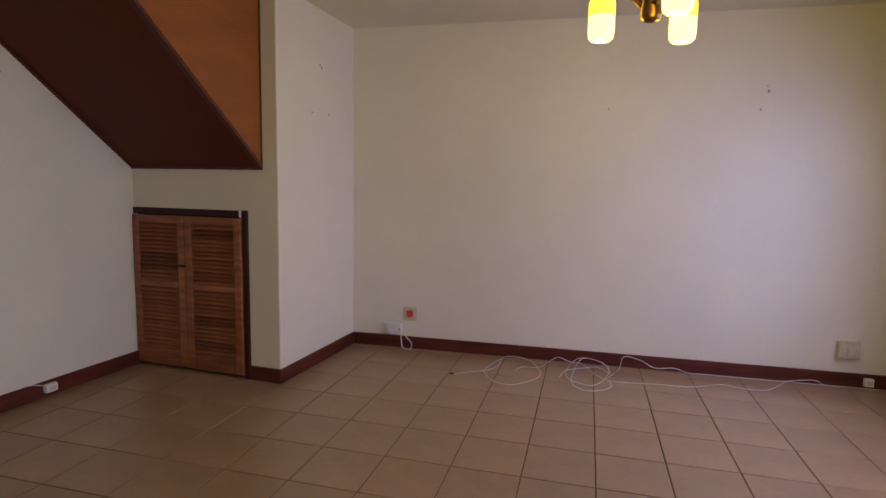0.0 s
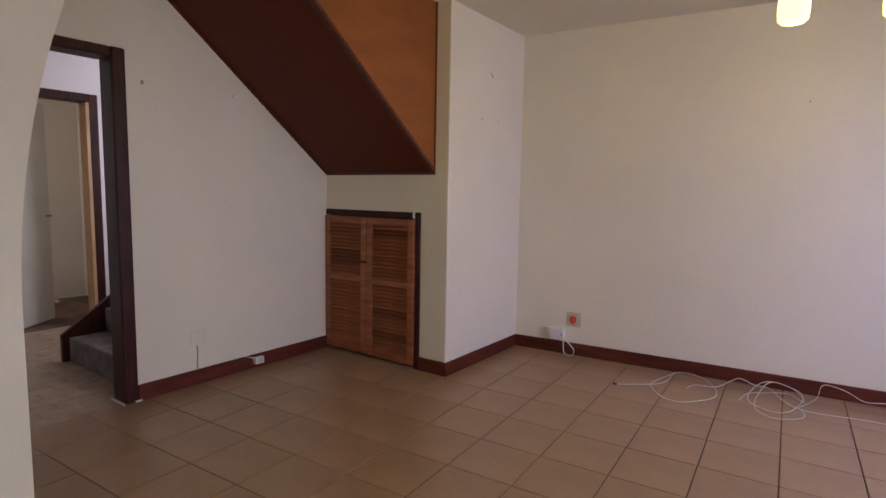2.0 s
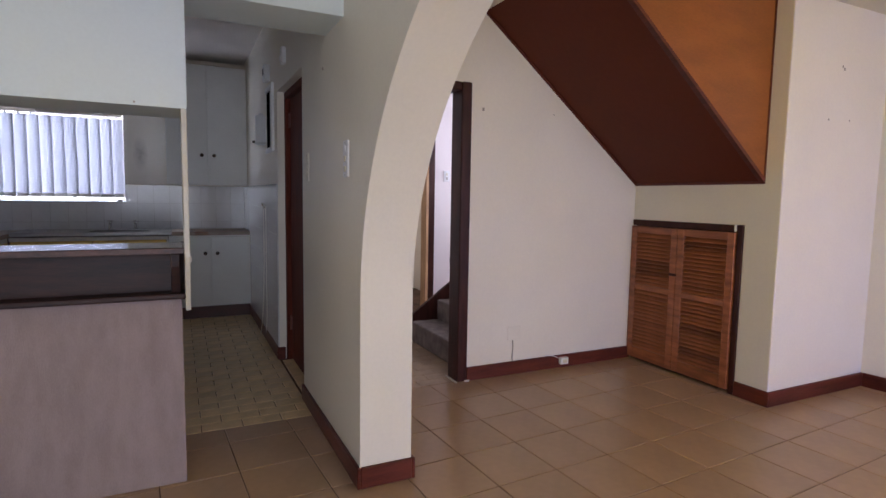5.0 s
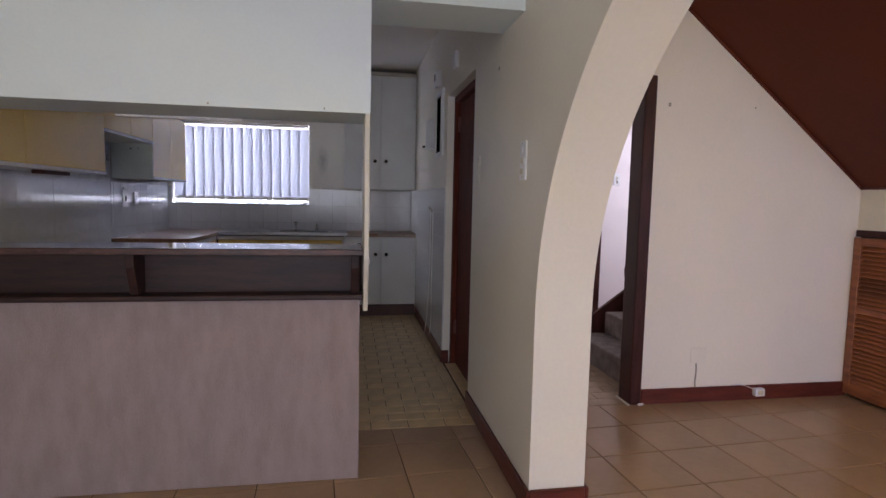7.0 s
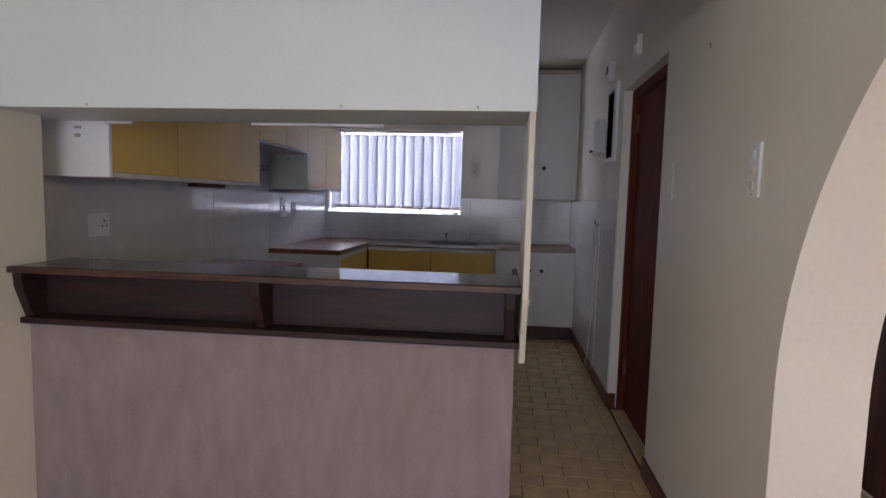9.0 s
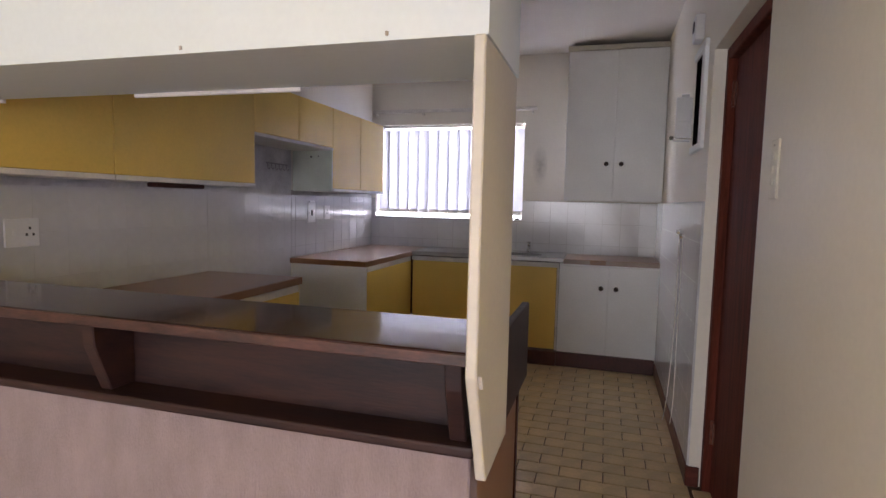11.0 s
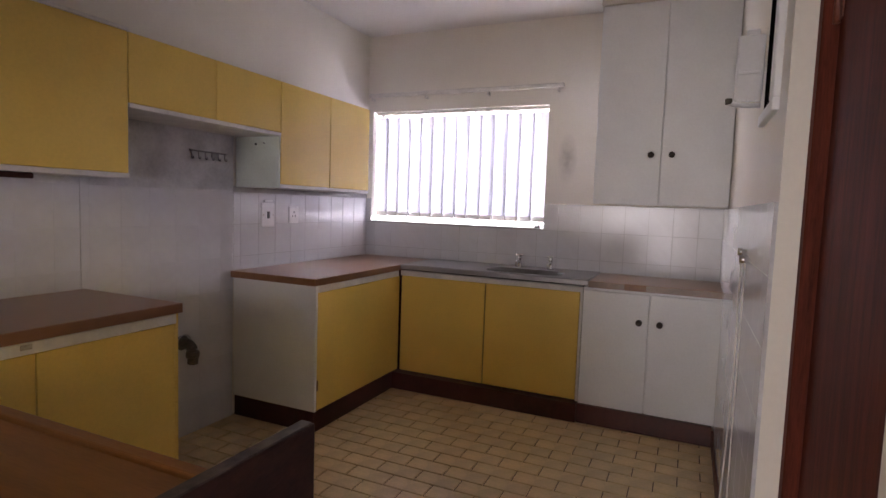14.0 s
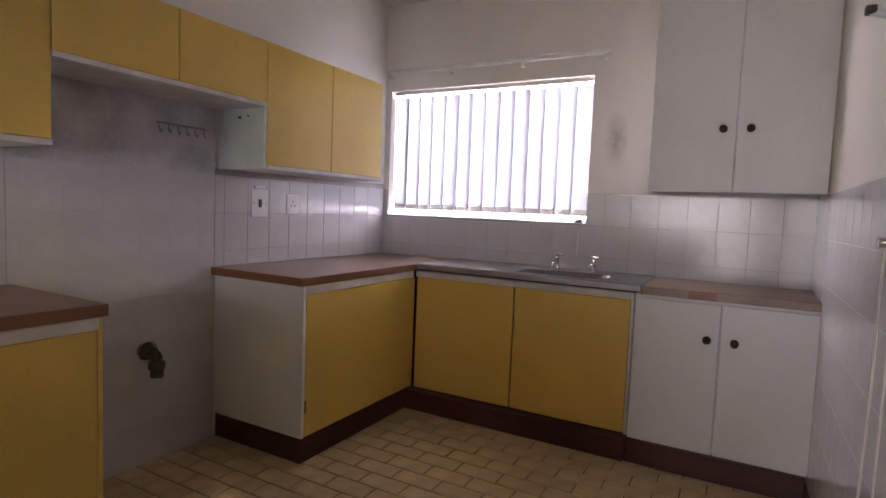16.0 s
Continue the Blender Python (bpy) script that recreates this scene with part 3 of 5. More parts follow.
solid("wall_cable", tube([(WX + 0.02, 2.80, 0.075), (WX + 0.012, 2.74, 0.098), (WX + 0.008, 2.69, 0.105), (WX + 0.006, 2.66, 0.095)], 0.0035, 6), CABLE, "short white cable above the skirting", "cable")
solid("adaptor_lead", tube([(-1.165, north(-1.10) - 0.05, 0.15), (-1.11, north(-1.10) - 0.075, 0.115), (-1.055, north(-1.10) - 0.08, 0.06), (-1.07, north(-1.10) - 0.085, 0.012), (-1.13, north(-1.10) - 0.08, 0.02), (-1.15, north(-1.10) - 0.07, 0.08), (-1.155, north(-1.10) - 0.055, 0.13)], 0.005, 8), CABLE, "looped white lead below the adaptor", "cable")


# the loose coil of white cable on the floor, in four runs that loop up against the skirting
cable = thing("white_cable", (0.3, 4.15, 0), "tangled loose coil of thin white cable lying on the floor", "cable")
R1 = [(-0.573, 4.104, 0.006), (-0.445, 4.208, 0.006), (-0.367, 4.279, 0.006), (-0.32, 4.39, 0.006), (-0.309, 4.576, 0.018), (-0.209, 4.585, 0.03), (-0.108, 4.594, 0.005), (-0.011, 4.407, 0.006), (0.003, 4.258, 0.006), (-0.064, 4.126, 0.006), (-0.161, 4.033, 0.006), (-0.272, 4.061, 0.006), (-0.376, 4.21, 0.006), (-0.388, 4.309, 0.006), (-0.353, 4.49, 0.005), (-0.309, 4.576, 0.017)]
part("run", tube(R1, 0.0027, 6), CABLE, cable)
R2 = [(-0.179, 4.333, 0.006), (-0.141, 4.434, 0.006), (-0.023, 4.477, 0.006), (0.055, 4.608, 0.033), (0.106, 4.613, 0.055), (0.187, 4.62, 0.027), (0.268, 4.678, 0.005), (0.367, 4.475, 0.006), (0.449, 4.377, 0.006), (0.559, 4.36, 0.006), (0.758, 4.404, 0.006), (1.006, 4.44, 0.006), (1.203, 4.564, 0.006), (1.333, 4.537, 0.006), (1.492, 4.57, 0.006), (1.66, 4.803, 0.005), (1.746, 4.811, 0.005), (2.005, 4.834, 0.006), (2.092, 4.842, 0.005), (2.222, 4.854, 0.005)]
part("run", tube(R2, 0.0027, 6), CABLE, cable)
R3 = [(0.141, 4.31, 0.006), (0.167, 4.472, 0.006), (0.255, 4.553, 0.006), (0.382, 4.638, 0.005), (0.475, 4.518, 0.006), (0.433, 4.643, 0.028), (0.33, 4.633, 0.066), (0.238, 4.625, 0.055), (0.176, 4.531, 0.006), (0.19, 4.331, 0.006), (0.283, 4.233, 0.006), (0.383, 4.236, 0.006), (0.448, 4.407, 0.006), (0.464, 4.645, 0.005), (0.403, 4.64, 0.047), (0.279, 4.629, 0.063), (0.226, 4.512, 0.006), (0.233, 4.232, 0.006), (0.326, 4.114, 0.006), (0.434, 4.157, 0.006), (0.492, 4.258, 0.006), (0.459, 4.388, 0.006)]
part("run", tube(R3, 0.0027, 6), CABLE, cable)
R4 = [(0.458, 4.407, 0.006), (0.537, 4.652, 0.005), (0.567, 4.655, 0.101), (0.682, 4.665, 0.085), (0.785, 4.674, 0.036), (0.911, 4.686, 0.048), (1.014, 4.745, 0.005), (1.088, 4.751, 0.005), (1.182, 4.76, 0.006), (1.331, 4.773, 0.005), (1.489, 4.788, 0.005), (1.618, 4.799, 0.005), (1.821, 4.817, 0.034), (1.897, 4.824, 0.005), (2.069, 4.84, 0.005)]
part("run", tube(R4, 0.0027, 6), CABLE, cable)
part("plug", box(-0.600, -0.572, 4.096, 4.111, 0.002, 0.014, 0.003), BLACK, cable, "dark plug end")

# nail holes and scuffs on the walls
for face, u, z, size in (("n", 1.40, 2.005, 0.016), ("n", 1.358, 1.885, 0.010), ("n", 0.365, 1.902, 0.009), ("n", 1.39, 2.04, 0.007), ("p", 4.06, 2.145, 0.013), ("p", 4.04, 2.16, 0.010),
                        ("p", 3.93, 1.82, 0.009), ("p", 4.157, 1.829, 0.008), ("w", 2.094, 1.894, 0.016), ("w", 2.686, 1.902, 0.007), ("b", -0.40, 1.641, 0.006), ("b", 0.05, 1.642, 0.006), ("b", -1.3, 1.64, 0.005), ("s", -2.35, 1.94, 0.012), ("s", -2.02, 2.10, 0.010)):
    e = 0.004
    b = {"n": lambda: box(u - size / 2, u + size / 2, north(u) - e, north(u) + 0.003, z - size * 0.7, z + size * 0.7, 0.001), "p": lambda: box(PX, PX + e, u - size / 2, u + size / 2, z - size * 0.7, z + size * 0.7, 0.001),
         "w": lambda: box(WX, WX + e, u - size / 2, u + size / 2, z - size * 0.7, z + size * 0.7, 0.001), "b": lambda: box(-1.96, -1.96 + e, u - size / 2, u + size / 2, z - size * 0.7, z + size * 0.7, 0.001),
         "s": lambda: box(u - size / 2, u + size / 2, N0 - e, N0, z - size * 0.7, z + size * 0.7, 0.001)}[face]()
    solid("nail_hole", b, MARK, "small plugged nail hole in the painted wall", "nail hole", group="nail holes")

# three-armed ceiling lamp
CX, CY = 0.56, 2.515
lampo = thing("ceiling_lamp", (CX, CY, LC), "brass ceiling lamp with three lit amber glass shades", "ceiling lamp")
part("rose", lathe([(0.01, LC - 0.06), (0.05, LC - 0.04), (0.06, LC)], (CX, CY, 0)), BRASS, lampo)
part("stem", lathe([(0.012, 1.99), (0.012, LC - 0.05)], (CX, CY, 0)), BRASS, lampo)
part("hub", lathe([(0.008, 1.875), (0.030, 1.882), (0.034, 1.9), (0.026, 1.96), (0.045, 2.), (0.012, 2.02)], (CX, CY, 0)), BRASS, lampo)
for lx, ly in ((0.631, 2.345), (0.674, 2.695), (0.398, 2.610)):
    ux, uy = (lx - CX) / 0.20, (ly - CY) / 0.20
    arm = part("arm", tube([(CX + 0.03 * ux, CY + 0.03 * uy, 1.93), (CX + 0.09 * ux, CY + 0.09 * uy, 1.99), (CX + 0.15 * ux, CY + 0.15 * uy, 2.06), (CX + 0.20 * ux, CY + 0.20 * uy, 2.03)], 0.011), BRASS, lampo)
    at = (CX + 0.20 * ux, CY + 0.20 * uy, 0)
    part("cap", lathe([(0.012, 2.04), (0.03, 2.03), (0.034, 2.)], at), BRASS, arm)
    prof = []
    for k in range(9):
        z = 2.022 - 0.085 * k / 8
        prof += [(0.034 + 0.011 * min(1, k / 4) + (0.0022 if j else 0), z - 0.004 * j) for j in (0, 1)]
    part("shade", lathe(prof, at, "z", 24), SHADE, arm, "ribbed amber glass shade")
    # each bulb sends its light out of both open ends of its shade
    for bz, share in ((1.825, 0.2), (2.095, 0.8)):
        lamp("lamp_bulb", "POINT", Matrix.Translation((lx, ly, bz)), LAMP_W * share, (1.0, 0.79, 0.06), radius=0.03)
    part("lit_glass", lathe([(0.045, 1.935), (0.0465, 1.888), (0.044, 1.860), (0.034, 1.850), (0.01, 1.848)], at, "z", 24), BULB, arm, "white-hot lower end of the lit shade")


# ---- stairs and hall ----
stairs = thing("carpeted_stairs", (-3.44, 2.06, 0), "carpeted lower stair flight with brown side boards", "stairs")
for k in range(6):
    part("step", box(-3.95, -2.92, 2.06 + 0.25 * k, 4.3, 0.18 * k if k else -0.004, 0.18 * (k + 1), 0.015, 2), CARPET, stairs)
part("side_board", prism([(2.02, -0.004), (2.02, 0.20), (3.62, 1.36), (3.62, 1.0), (2.3, -0.004)], "x", -3.985, -3.952), DARKWOOD, stairs, "dark brown side board")
rail = thing("handrail", (-3.0, 2.3, 0.85), "dark brown timber handrail on the stair wall", "handrail")
part("rail", tube([(-2.99, 1.985, 0.80), (-2.99, 1.985, 0.86), (-2.99, 2.06, 0.90), (-2.99, 2.60, 1.28), (-2.99, 3.4, 1.85)], 0.025), DARKWOOD, rail)
part("bracket", tube([(-2.91, 2.6, 1.19), (-2.96, 2.6, 1.21), (-2.99, 2.6, 1.26)], 0.009), BRASS, rail)
_, s = plate("light_switch", "+x", (HX, 2.95, 1.53), 0.075, 0.12, "white hall light switch plate", "light switch", PLASTIC)
s(0, 0.02, 0.02, 0.03, 0.009, 0.014, IVORY, "rocker")
s(0, -0.025, 0.02, 0.03, 0.009, 0.014, MARK, "rocker")
f2 = thing("door_frame_2", (HX, 2.35, 0), "brown timber door frame across the hall with a pale lining", "door frame", kind="structure")
part("jamb", box(HX - 0.12, HX + 0.02, 2.722, 2.80, 0, 2.12, 0.006), DARKWOOD, f2)
part("jamb", box(HX - 0.12, HX + 0.02, 1.90, 1.978, 0, 2.12, 0.006), DARKWOOD, f2)
part("head", box(HX - 0.12, HX + 0.02, 1.978, 2.722, 2.045, 2.12, 0.006), DARKWOOD, f2)
part("lining", box(HX - 0.11, HX + 0.03, 2.690, 2.721, 0, 2.044, 0.003), LIGHTWOOD, f2, "pale pine lining")
d2 = thing("door_2", (HX - 0.1, 2.0, 0), "half-open cream painted door across the hall", "door", kind="structure")
part("leaf", prism([(HX - 0.05, 1.992), (HX - 0.45, 2.492), (HX - 0.419, 2.517), (HX - 0.019, 2.017)], "z", 0.01, 2.03, 0.003), BOARD, d2)
part("door_handle", tube([(HX - 0.40, 2.48, 1.0), (HX - 0.36, 2.51, 1.0), (HX - 0.31, 2.45, 1.0)], 0.008), BRASS, d2)


# ---- bar ----
bar = thing("bar_counter", (-2.1, -0.7, 0.845), "dark varnished timber bar counter with tapered brackets on a low wall", "bar counter")
part("front_edge", box(-1.984, -1.979, SY, 0.213, 1.037, 1.061, 0.002), EDGEWOOD, bar, "worn red-brown front edge")
part("top", box(-2.29, -1.984, SY, 0.213, 1.036, 1.062, 0.008, 2), BARTOP, bar, "glossy dark varnished bar top")
part("back_panel", box(-2.145, -2.120, SY, 0.195, 0.860, 1.036), BARPANEL, bar, "stained dark panel with worn patches")
part("base_rail", box(-2.145, -2.026, SY, 0.215, 0.838, 0.862, 0.006, 2), BARPANEL, bar)
for y in (-1.636, -0.72, 0.178):
    part("bracket", prism([(-2.000, 1.036), (-2.120, 1.036), (-2.120, 0.862), (-2.05, 0.862), (-2.005, 0.98)], "y", y - 0.018, y + 0.018, 0.003), BARPANEL, bar)
solid("end_board", prism([(-1.950, 1.629), (-1.950, 1.025), (-2.062, 0.78), (-2.298, 0.785), (-2.293, 1.629)], "y", 0.2135, 0.235, 0.003), BOARD, "upright cream board joining bar and bulkhead", "board")
part("chip", prism([(-1.965, 1.028), (-1.978, 1.0), (-1.988, 1.012)], "y", 0.233, 0.241), WHITETRIM, bpy.data.objects["end_board"], "chipped white corner")

unit = thing("bar_back_unit", (-2.45, -0.5, 0), "low wooden counter unit on the kitchen side of the bar", "counter unit")
part("worktop", box(-2.755, -2.147, -1.20, 0.1955, 0.862, 0.90, 0.003), BARWOOD, unit, "orange-brown wood-grain worktop")
part("lip", box(-2.785, -2.756, -1.20, 0.1955, 0.856, 0.908, 0.004, 2), BARWOOD, unit, "raised wooden lip")
part("body", box(-2.74, -2.147, -1.20, 0.172, 0.10, 0.862, 0.003), WHITE, unit)
part("plinth", box(-2.70, -2.147, -1.20, 0.165, 0.0, 0.10), KICK, unit)
part("end_panel", box(-2.735, -2.152, 0.173, 0.195, 0.0, 0.780, 0.003), WORKTOP, unit, "brown wood-grain end panel")
part("edge_strip", box(-2.772, -2.737, 0.150, 0.199, 0.0, 0.780, 0.004), DARKWOOD, unit, "dark edge strip")
part("end_board", box(-2.780, -2.33, 0.196, 0.221, 0.782, 1.025, 0.004, 2), BARPANEL, unit, "dark board with chipped top edge")
WORN = material("worn_grey_brown_edge", (0.085, 0.065, 0.062), 0.5, vary=0.3, scale=30, fine=90, bump=0.2)
part("worn_edge", box(-2.776, -2.335, 0.199, 0.2185, 1.0235, 1.0265, 0.001), WORN, unit, "pale worn edge")


# ---- kitchen things ----
def knob(at, parent):
    """A small round brass knob on a front that looks to +x."""
    k = part("knob", lathe([(0.006, 0.0), (0.007, 0.012), (0.016, 0.017), (0.018, 0.023), (0.012, 0.029), (0.003, 0.031)], at, "x", 16), KNOB, parent, "dark bronze knob")
    part("knob_plate", lathe([(0.019, 0.0), (0.018, 0.003)], at, "x", 16), BLACK, k)
    return k


GAP = 0.0025
# sink run along the window wall: two yellow doors
FX = -5.645
sinkbase = thing("sink_base_cabinet", (-5.9, -0.55, 0), "sink base cabinet with two mustard yellow doors and white edging", "cabinet")
# body coloured dark so that the gaps between the doors look shaded
part("body", box(KX + 0.02, FX - 0.02, -1.24, 0.098, 0.12, 0.858), DARKWOOD, sinkbase)
part("top_edging", box(FX - 0.02, FX + 0.004, -1.20, 0.098, 0.822, 0.859, 0.003), WHITETRIM, sinkbase, "chipped off-white top edging")
for y0, y1 in ((-1.193, -0.552), (-0.549, 0.082)):
    part("door", box(FX - 0.018, FX, y0 + GAP, y1 - GAP, 0.128, 0.820, 0.002), YELLOW, sinkbase, "mustard yellow door")
part("end_strip", box(FX - 0.019, FX + 0.002, 0.083, 0.099, 0.118, 0.822, 0.002), WHITETRIM, sinkbase)
part("plinth", box(KX + 0.1, -5.585, -1.26, 0.10, 0.0, 0.12, 0.004), KICK, sinkbase, "dark maroon plinth")

# white double cabinet with knobs
wbase = thing("white_base_cabinet", (-5.9, 0.49, 0), "white painted double-door base cabinet with dark bronze knobs", "cabinet")
part("body", box(KX + 0.02, FX - 0.004, 0.102, 0.880, 0.12, 0.858), WHITE, wbase)
for y0, y1, ky in ((0.104, 0.4935, 0.440), (0.4975, 0.884, 0.557)):
    dz = 0.0 if y0 < 0.3 else 0.006
    dr = part("door", box(FX, FX + 0.018, y0 + 0.001, y1 - 0.001, 0.112 + dz, 0.842 + dz * 0.5, 0.003, 2), WHITE, wbase)
    knob((FX + 0.018, ky, 0.672), dr)
part("plinth", box(KX + 0.1, -5.60, 0.1005, 0.872, 0.0, 0.12, 0.004), KICK, wbase, "dark maroon plinth")
wtop = thing("worktop", (-5.9, 0.49, 0.86), "brown laminate worktop with a piece of edging missing", "worktop")
part("slab", box(KX + 0.012, FX + 0.022, 0.132, 0.884, 0.8605, 0.900, 0.003), WORKTOP, wtop)
part("edging", join(box(FX + 0.0222, FX + 0.026, 0.134, 0.345, 0.862, 0.899, 0.001), box(FX + 0.0222, FX + 0.026, 0.47, 0.884, 0.862, 0.899, 0.001)), material("grey_brown_edging", (0.30, 0.22, 0.17), 0.35, vary=0.12), wtop, "grey-brown edging strip")

# stainless sink top: slab with a round-cornered bowl let in
SB = (-5.98, -5.70, -0.60, -0.07)
sm = bmesh.new()
ox0, ox1, oy0, oy1 = KX + 0.012, FX + 0.03, -1.19, 0.130
bx0, bx1, by0, by1 = SB


def corner_ring(x0, x1, y0, y1, r, z, n=6):
    pts = []
    for cx, cy, a0 in ((x1 - r, y1 - r, 0), (x0 + r, y1 - r, 90), (x0 + r, y0 + r, 180), (x1 - r, y0 + r, 270)):
        for k in range(n + 1):
            a = radians(a0 + 90 * k / n)
            pts.append((cx + r * math.cos(a), cy + r * math.sin(a), z))
    return pts


def loops(bm, *many):
    rows = [[bm.verts.new(p) for p in pts] for pts in many]
    for ra, rb in zip(rows, rows[1:]):
        for k in range(len(ra)):
            bm.faces.new((ra[k], ra[(k + 1) % len(ra)], rb[(k + 1) % len(rb)], rb[k])).smooth = True
    return rows


loops(sm, corner_ring(ox0, ox1, oy0, oy1, 0.004, 0.872), corner_ring(ox0, ox1, oy0, oy1, 0.004, 0.900), corner_ring(ox0 + 0.006, ox1 - 0.006, oy0 + 0.006, oy1 - 0.006, 0.004, 0.906),
      corner_ring(ox0 + 0.02, ox1 - 0.02, oy0 + 0.02, oy1 - 0.02, 0.006, 0.903), corner_ring(bx0, bx1, by0, by1, 0.10, 0.903))
for f_ in sm.faces:
    f_.smooth = False
bowl = bmesh.new()
brows = loops(bowl, corner_ring(bx0, bx1, by0, by1, 0.10, 0.903), corner_ring(bx0 + 0.006, bx1 - 0.006, by0 + 0.006, by1 - 0.006, 0.10, 0.894),
              corner_ring(bx0 + 0.025, bx1 - 0.025, by0 + 0.025, by1 - 0.025, 0.09, 0.775), corner_ring(bx0 + 0.06, bx1 - 0.06, by0 + 0.06, by1 - 0.06, 0.06, 0.765))
bowl.faces.new(brows[-1])
bmesh.ops.recalc_face_normals(sm, faces=sm.faces[:])
for f_ in bowl.faces:
    f_.normal_flip()
sink = thing("kitchen_sink", (-5.9, -0.5, 0.9), "worn stainless steel sink top with a single bowl", "sink")
part("sink_top", sm, STEEL, sink)
part("bowl", bowl, STEEL_BOWL, sink, "dull steel bowl, its inner shade put into the colour")
part("drain", lathe([(0.03, 0.766), (0.028, 0.770), (0.012, 0.768)], (-5.84, -0.34, 0), "z", 16), CHROME, sink)
for y in (-0.44, -0.21):
    tap = thing("tap", (-6.06, y, 0.903), "chrome pillar tap with a cross handle", "tap", group="sink taps")
    part("pillar", lathe([(0.024, 0.903), (0.022, 0.912), (0.013, 0.92), (0.013, 0.965), (0.017, 0.972), (0.009, 0.985)], (-6.06, y, 0), "z", 14), CHROME, tap)
    part("spout", tube([(-6.055, y, 0.945), (-6.02, y, 0.955), (-5.985, y, 0.945), (-5.975, y, 0.920)], 0.010), CHROME, tap)
    part("handle", join(tube([(-6.085, y, 0.993), (-6.06, y, 0.995), (-6.035, y, 0.993)], 0.006), tube([(-6.06, y - 0.025, 0.993), (-6.06, y, 0.995), (-6.06, y + 0.025, 0.993)], 0.006), lathe([(0.009, 0.985), (0.010, 1.0), (0.004, 1.004)], (-6.06, y, 0), "z", 10)), CHROME, tap)

# corner base unit along the south wall
FS = -1.205
cb = thing("corner_base_cabinet", (-5.15, -1.5, 0), "corner base cabinet with a mustard yellow door and white side", "cabinet")
# dark body again paints the shade in the gaps around the door
part("body", box(-5.66, -4.682, KS + 0.02, FS - 0.02, 0.13, 0.858), DARKWOOD, cb)
part("side_panel", box(-4.681, -4.662, KS + 0.012, FS + 0.001, 0.13, 0.859, 0.002), WHITE, cb, "white side panel")
part("top_edging", box(-5.62, -4.6825, FS - 0.02, FS + 0.004, 0.818, 0.859, 0.003), WHITETRIM, cb, "off-white top edging")
d = part("door", box(-5.640, -4.684, FS - 0.018, FS, 0.133, 0.816, 0.002), YELLOW, cb, "mustard yellow door")
part("hinge", box(-4.690, -4.679, FS - 0.004, FS + 0.006, 0.25, 0.31, 0.001), BRASS, d, "rusty hinge")
part("plinth", join(box(-5.66, -4.672, KS + 0.012, FS - 0.012, 0.0, 0.13, 0.004)), KICK, cb, "dark maroon plinth")
cwt = thing("corner_worktop", (-5.4, -1.5, 0.86), "brown wood-grain laminate worktop meeting the sink top", "worktop")
part("slab", box(-6.148, -4.643, KS + 0.012, -1.196, 0.860, 0.900, 0.003), WORKTOP, cwt)
part("edging", box(-5.62, -4.643, -1.196, -1.193, 0.861, 0.899), WORKTOP, cwt)
part("edging", box(-4.643, -4.640, KS + 0.012, -1.196, 0.861, 0.899), WORKTOP, cwt)

# left base unit
lb = thing("left_base_cabinet", (-3.2, -1.5, 0), "base cabinet with mustard yellow doors under a brown worktop", "cabinet")
# as above, the dark body colour is the shade seen between doors
part("body", box(-3.735, -2.78, KS + 0.02, FS - 0.02, 0.13, 0.858), DARKWOOD, lb)
part("side_panel", box(-3.752, -3.736, KS + 0.012, FS + 0.001, 0.0, 0.859, 0.002), YELLOW, lb)
part("top_edging", box(-3.74, -2.78, FS - 0.02, FS + 0.006, 0.818, 0.859, 0.003), WHITETRIM, lb, "off-white top edging")
for x0, x1 in ((-3.735, -3.215), (-3.211, -2.785)):
    part("door", box(x0, x1, FS - 0.018, FS, 0.06, 0.816, 0.002), YELLOW, lb, "mustard yellow door")
part("plinth", box(-3.73, -2.78, KS + 0.02, FS - 0.06, 0.0, 0.13), KICK, lb)
lwt = thing("left_worktop", (-3.0, -1.5, 0.86), "brown wood-grain laminate worktop", "worktop")
part("slab", box(-3.762, -2.165, KS + 0.012, -1.195, 0.860, 0.900, 0.003), WORKTOP, lwt)
part("edging", box(-3.762, -2.165, -1.195, -1.192, 0.861, 0.899), WORKTOP, lwt)
part("edging", box(-3.765, -3.762, KS + 0.012, -1.195, 0.861, 0.899), WORKTOP, lwt)
part("chip", box(-3.20, -3.165, FS + 0.004, FS + 0.008, 0.835, 0.852, 0.001), MARK, lb, "brown chip in the edging")

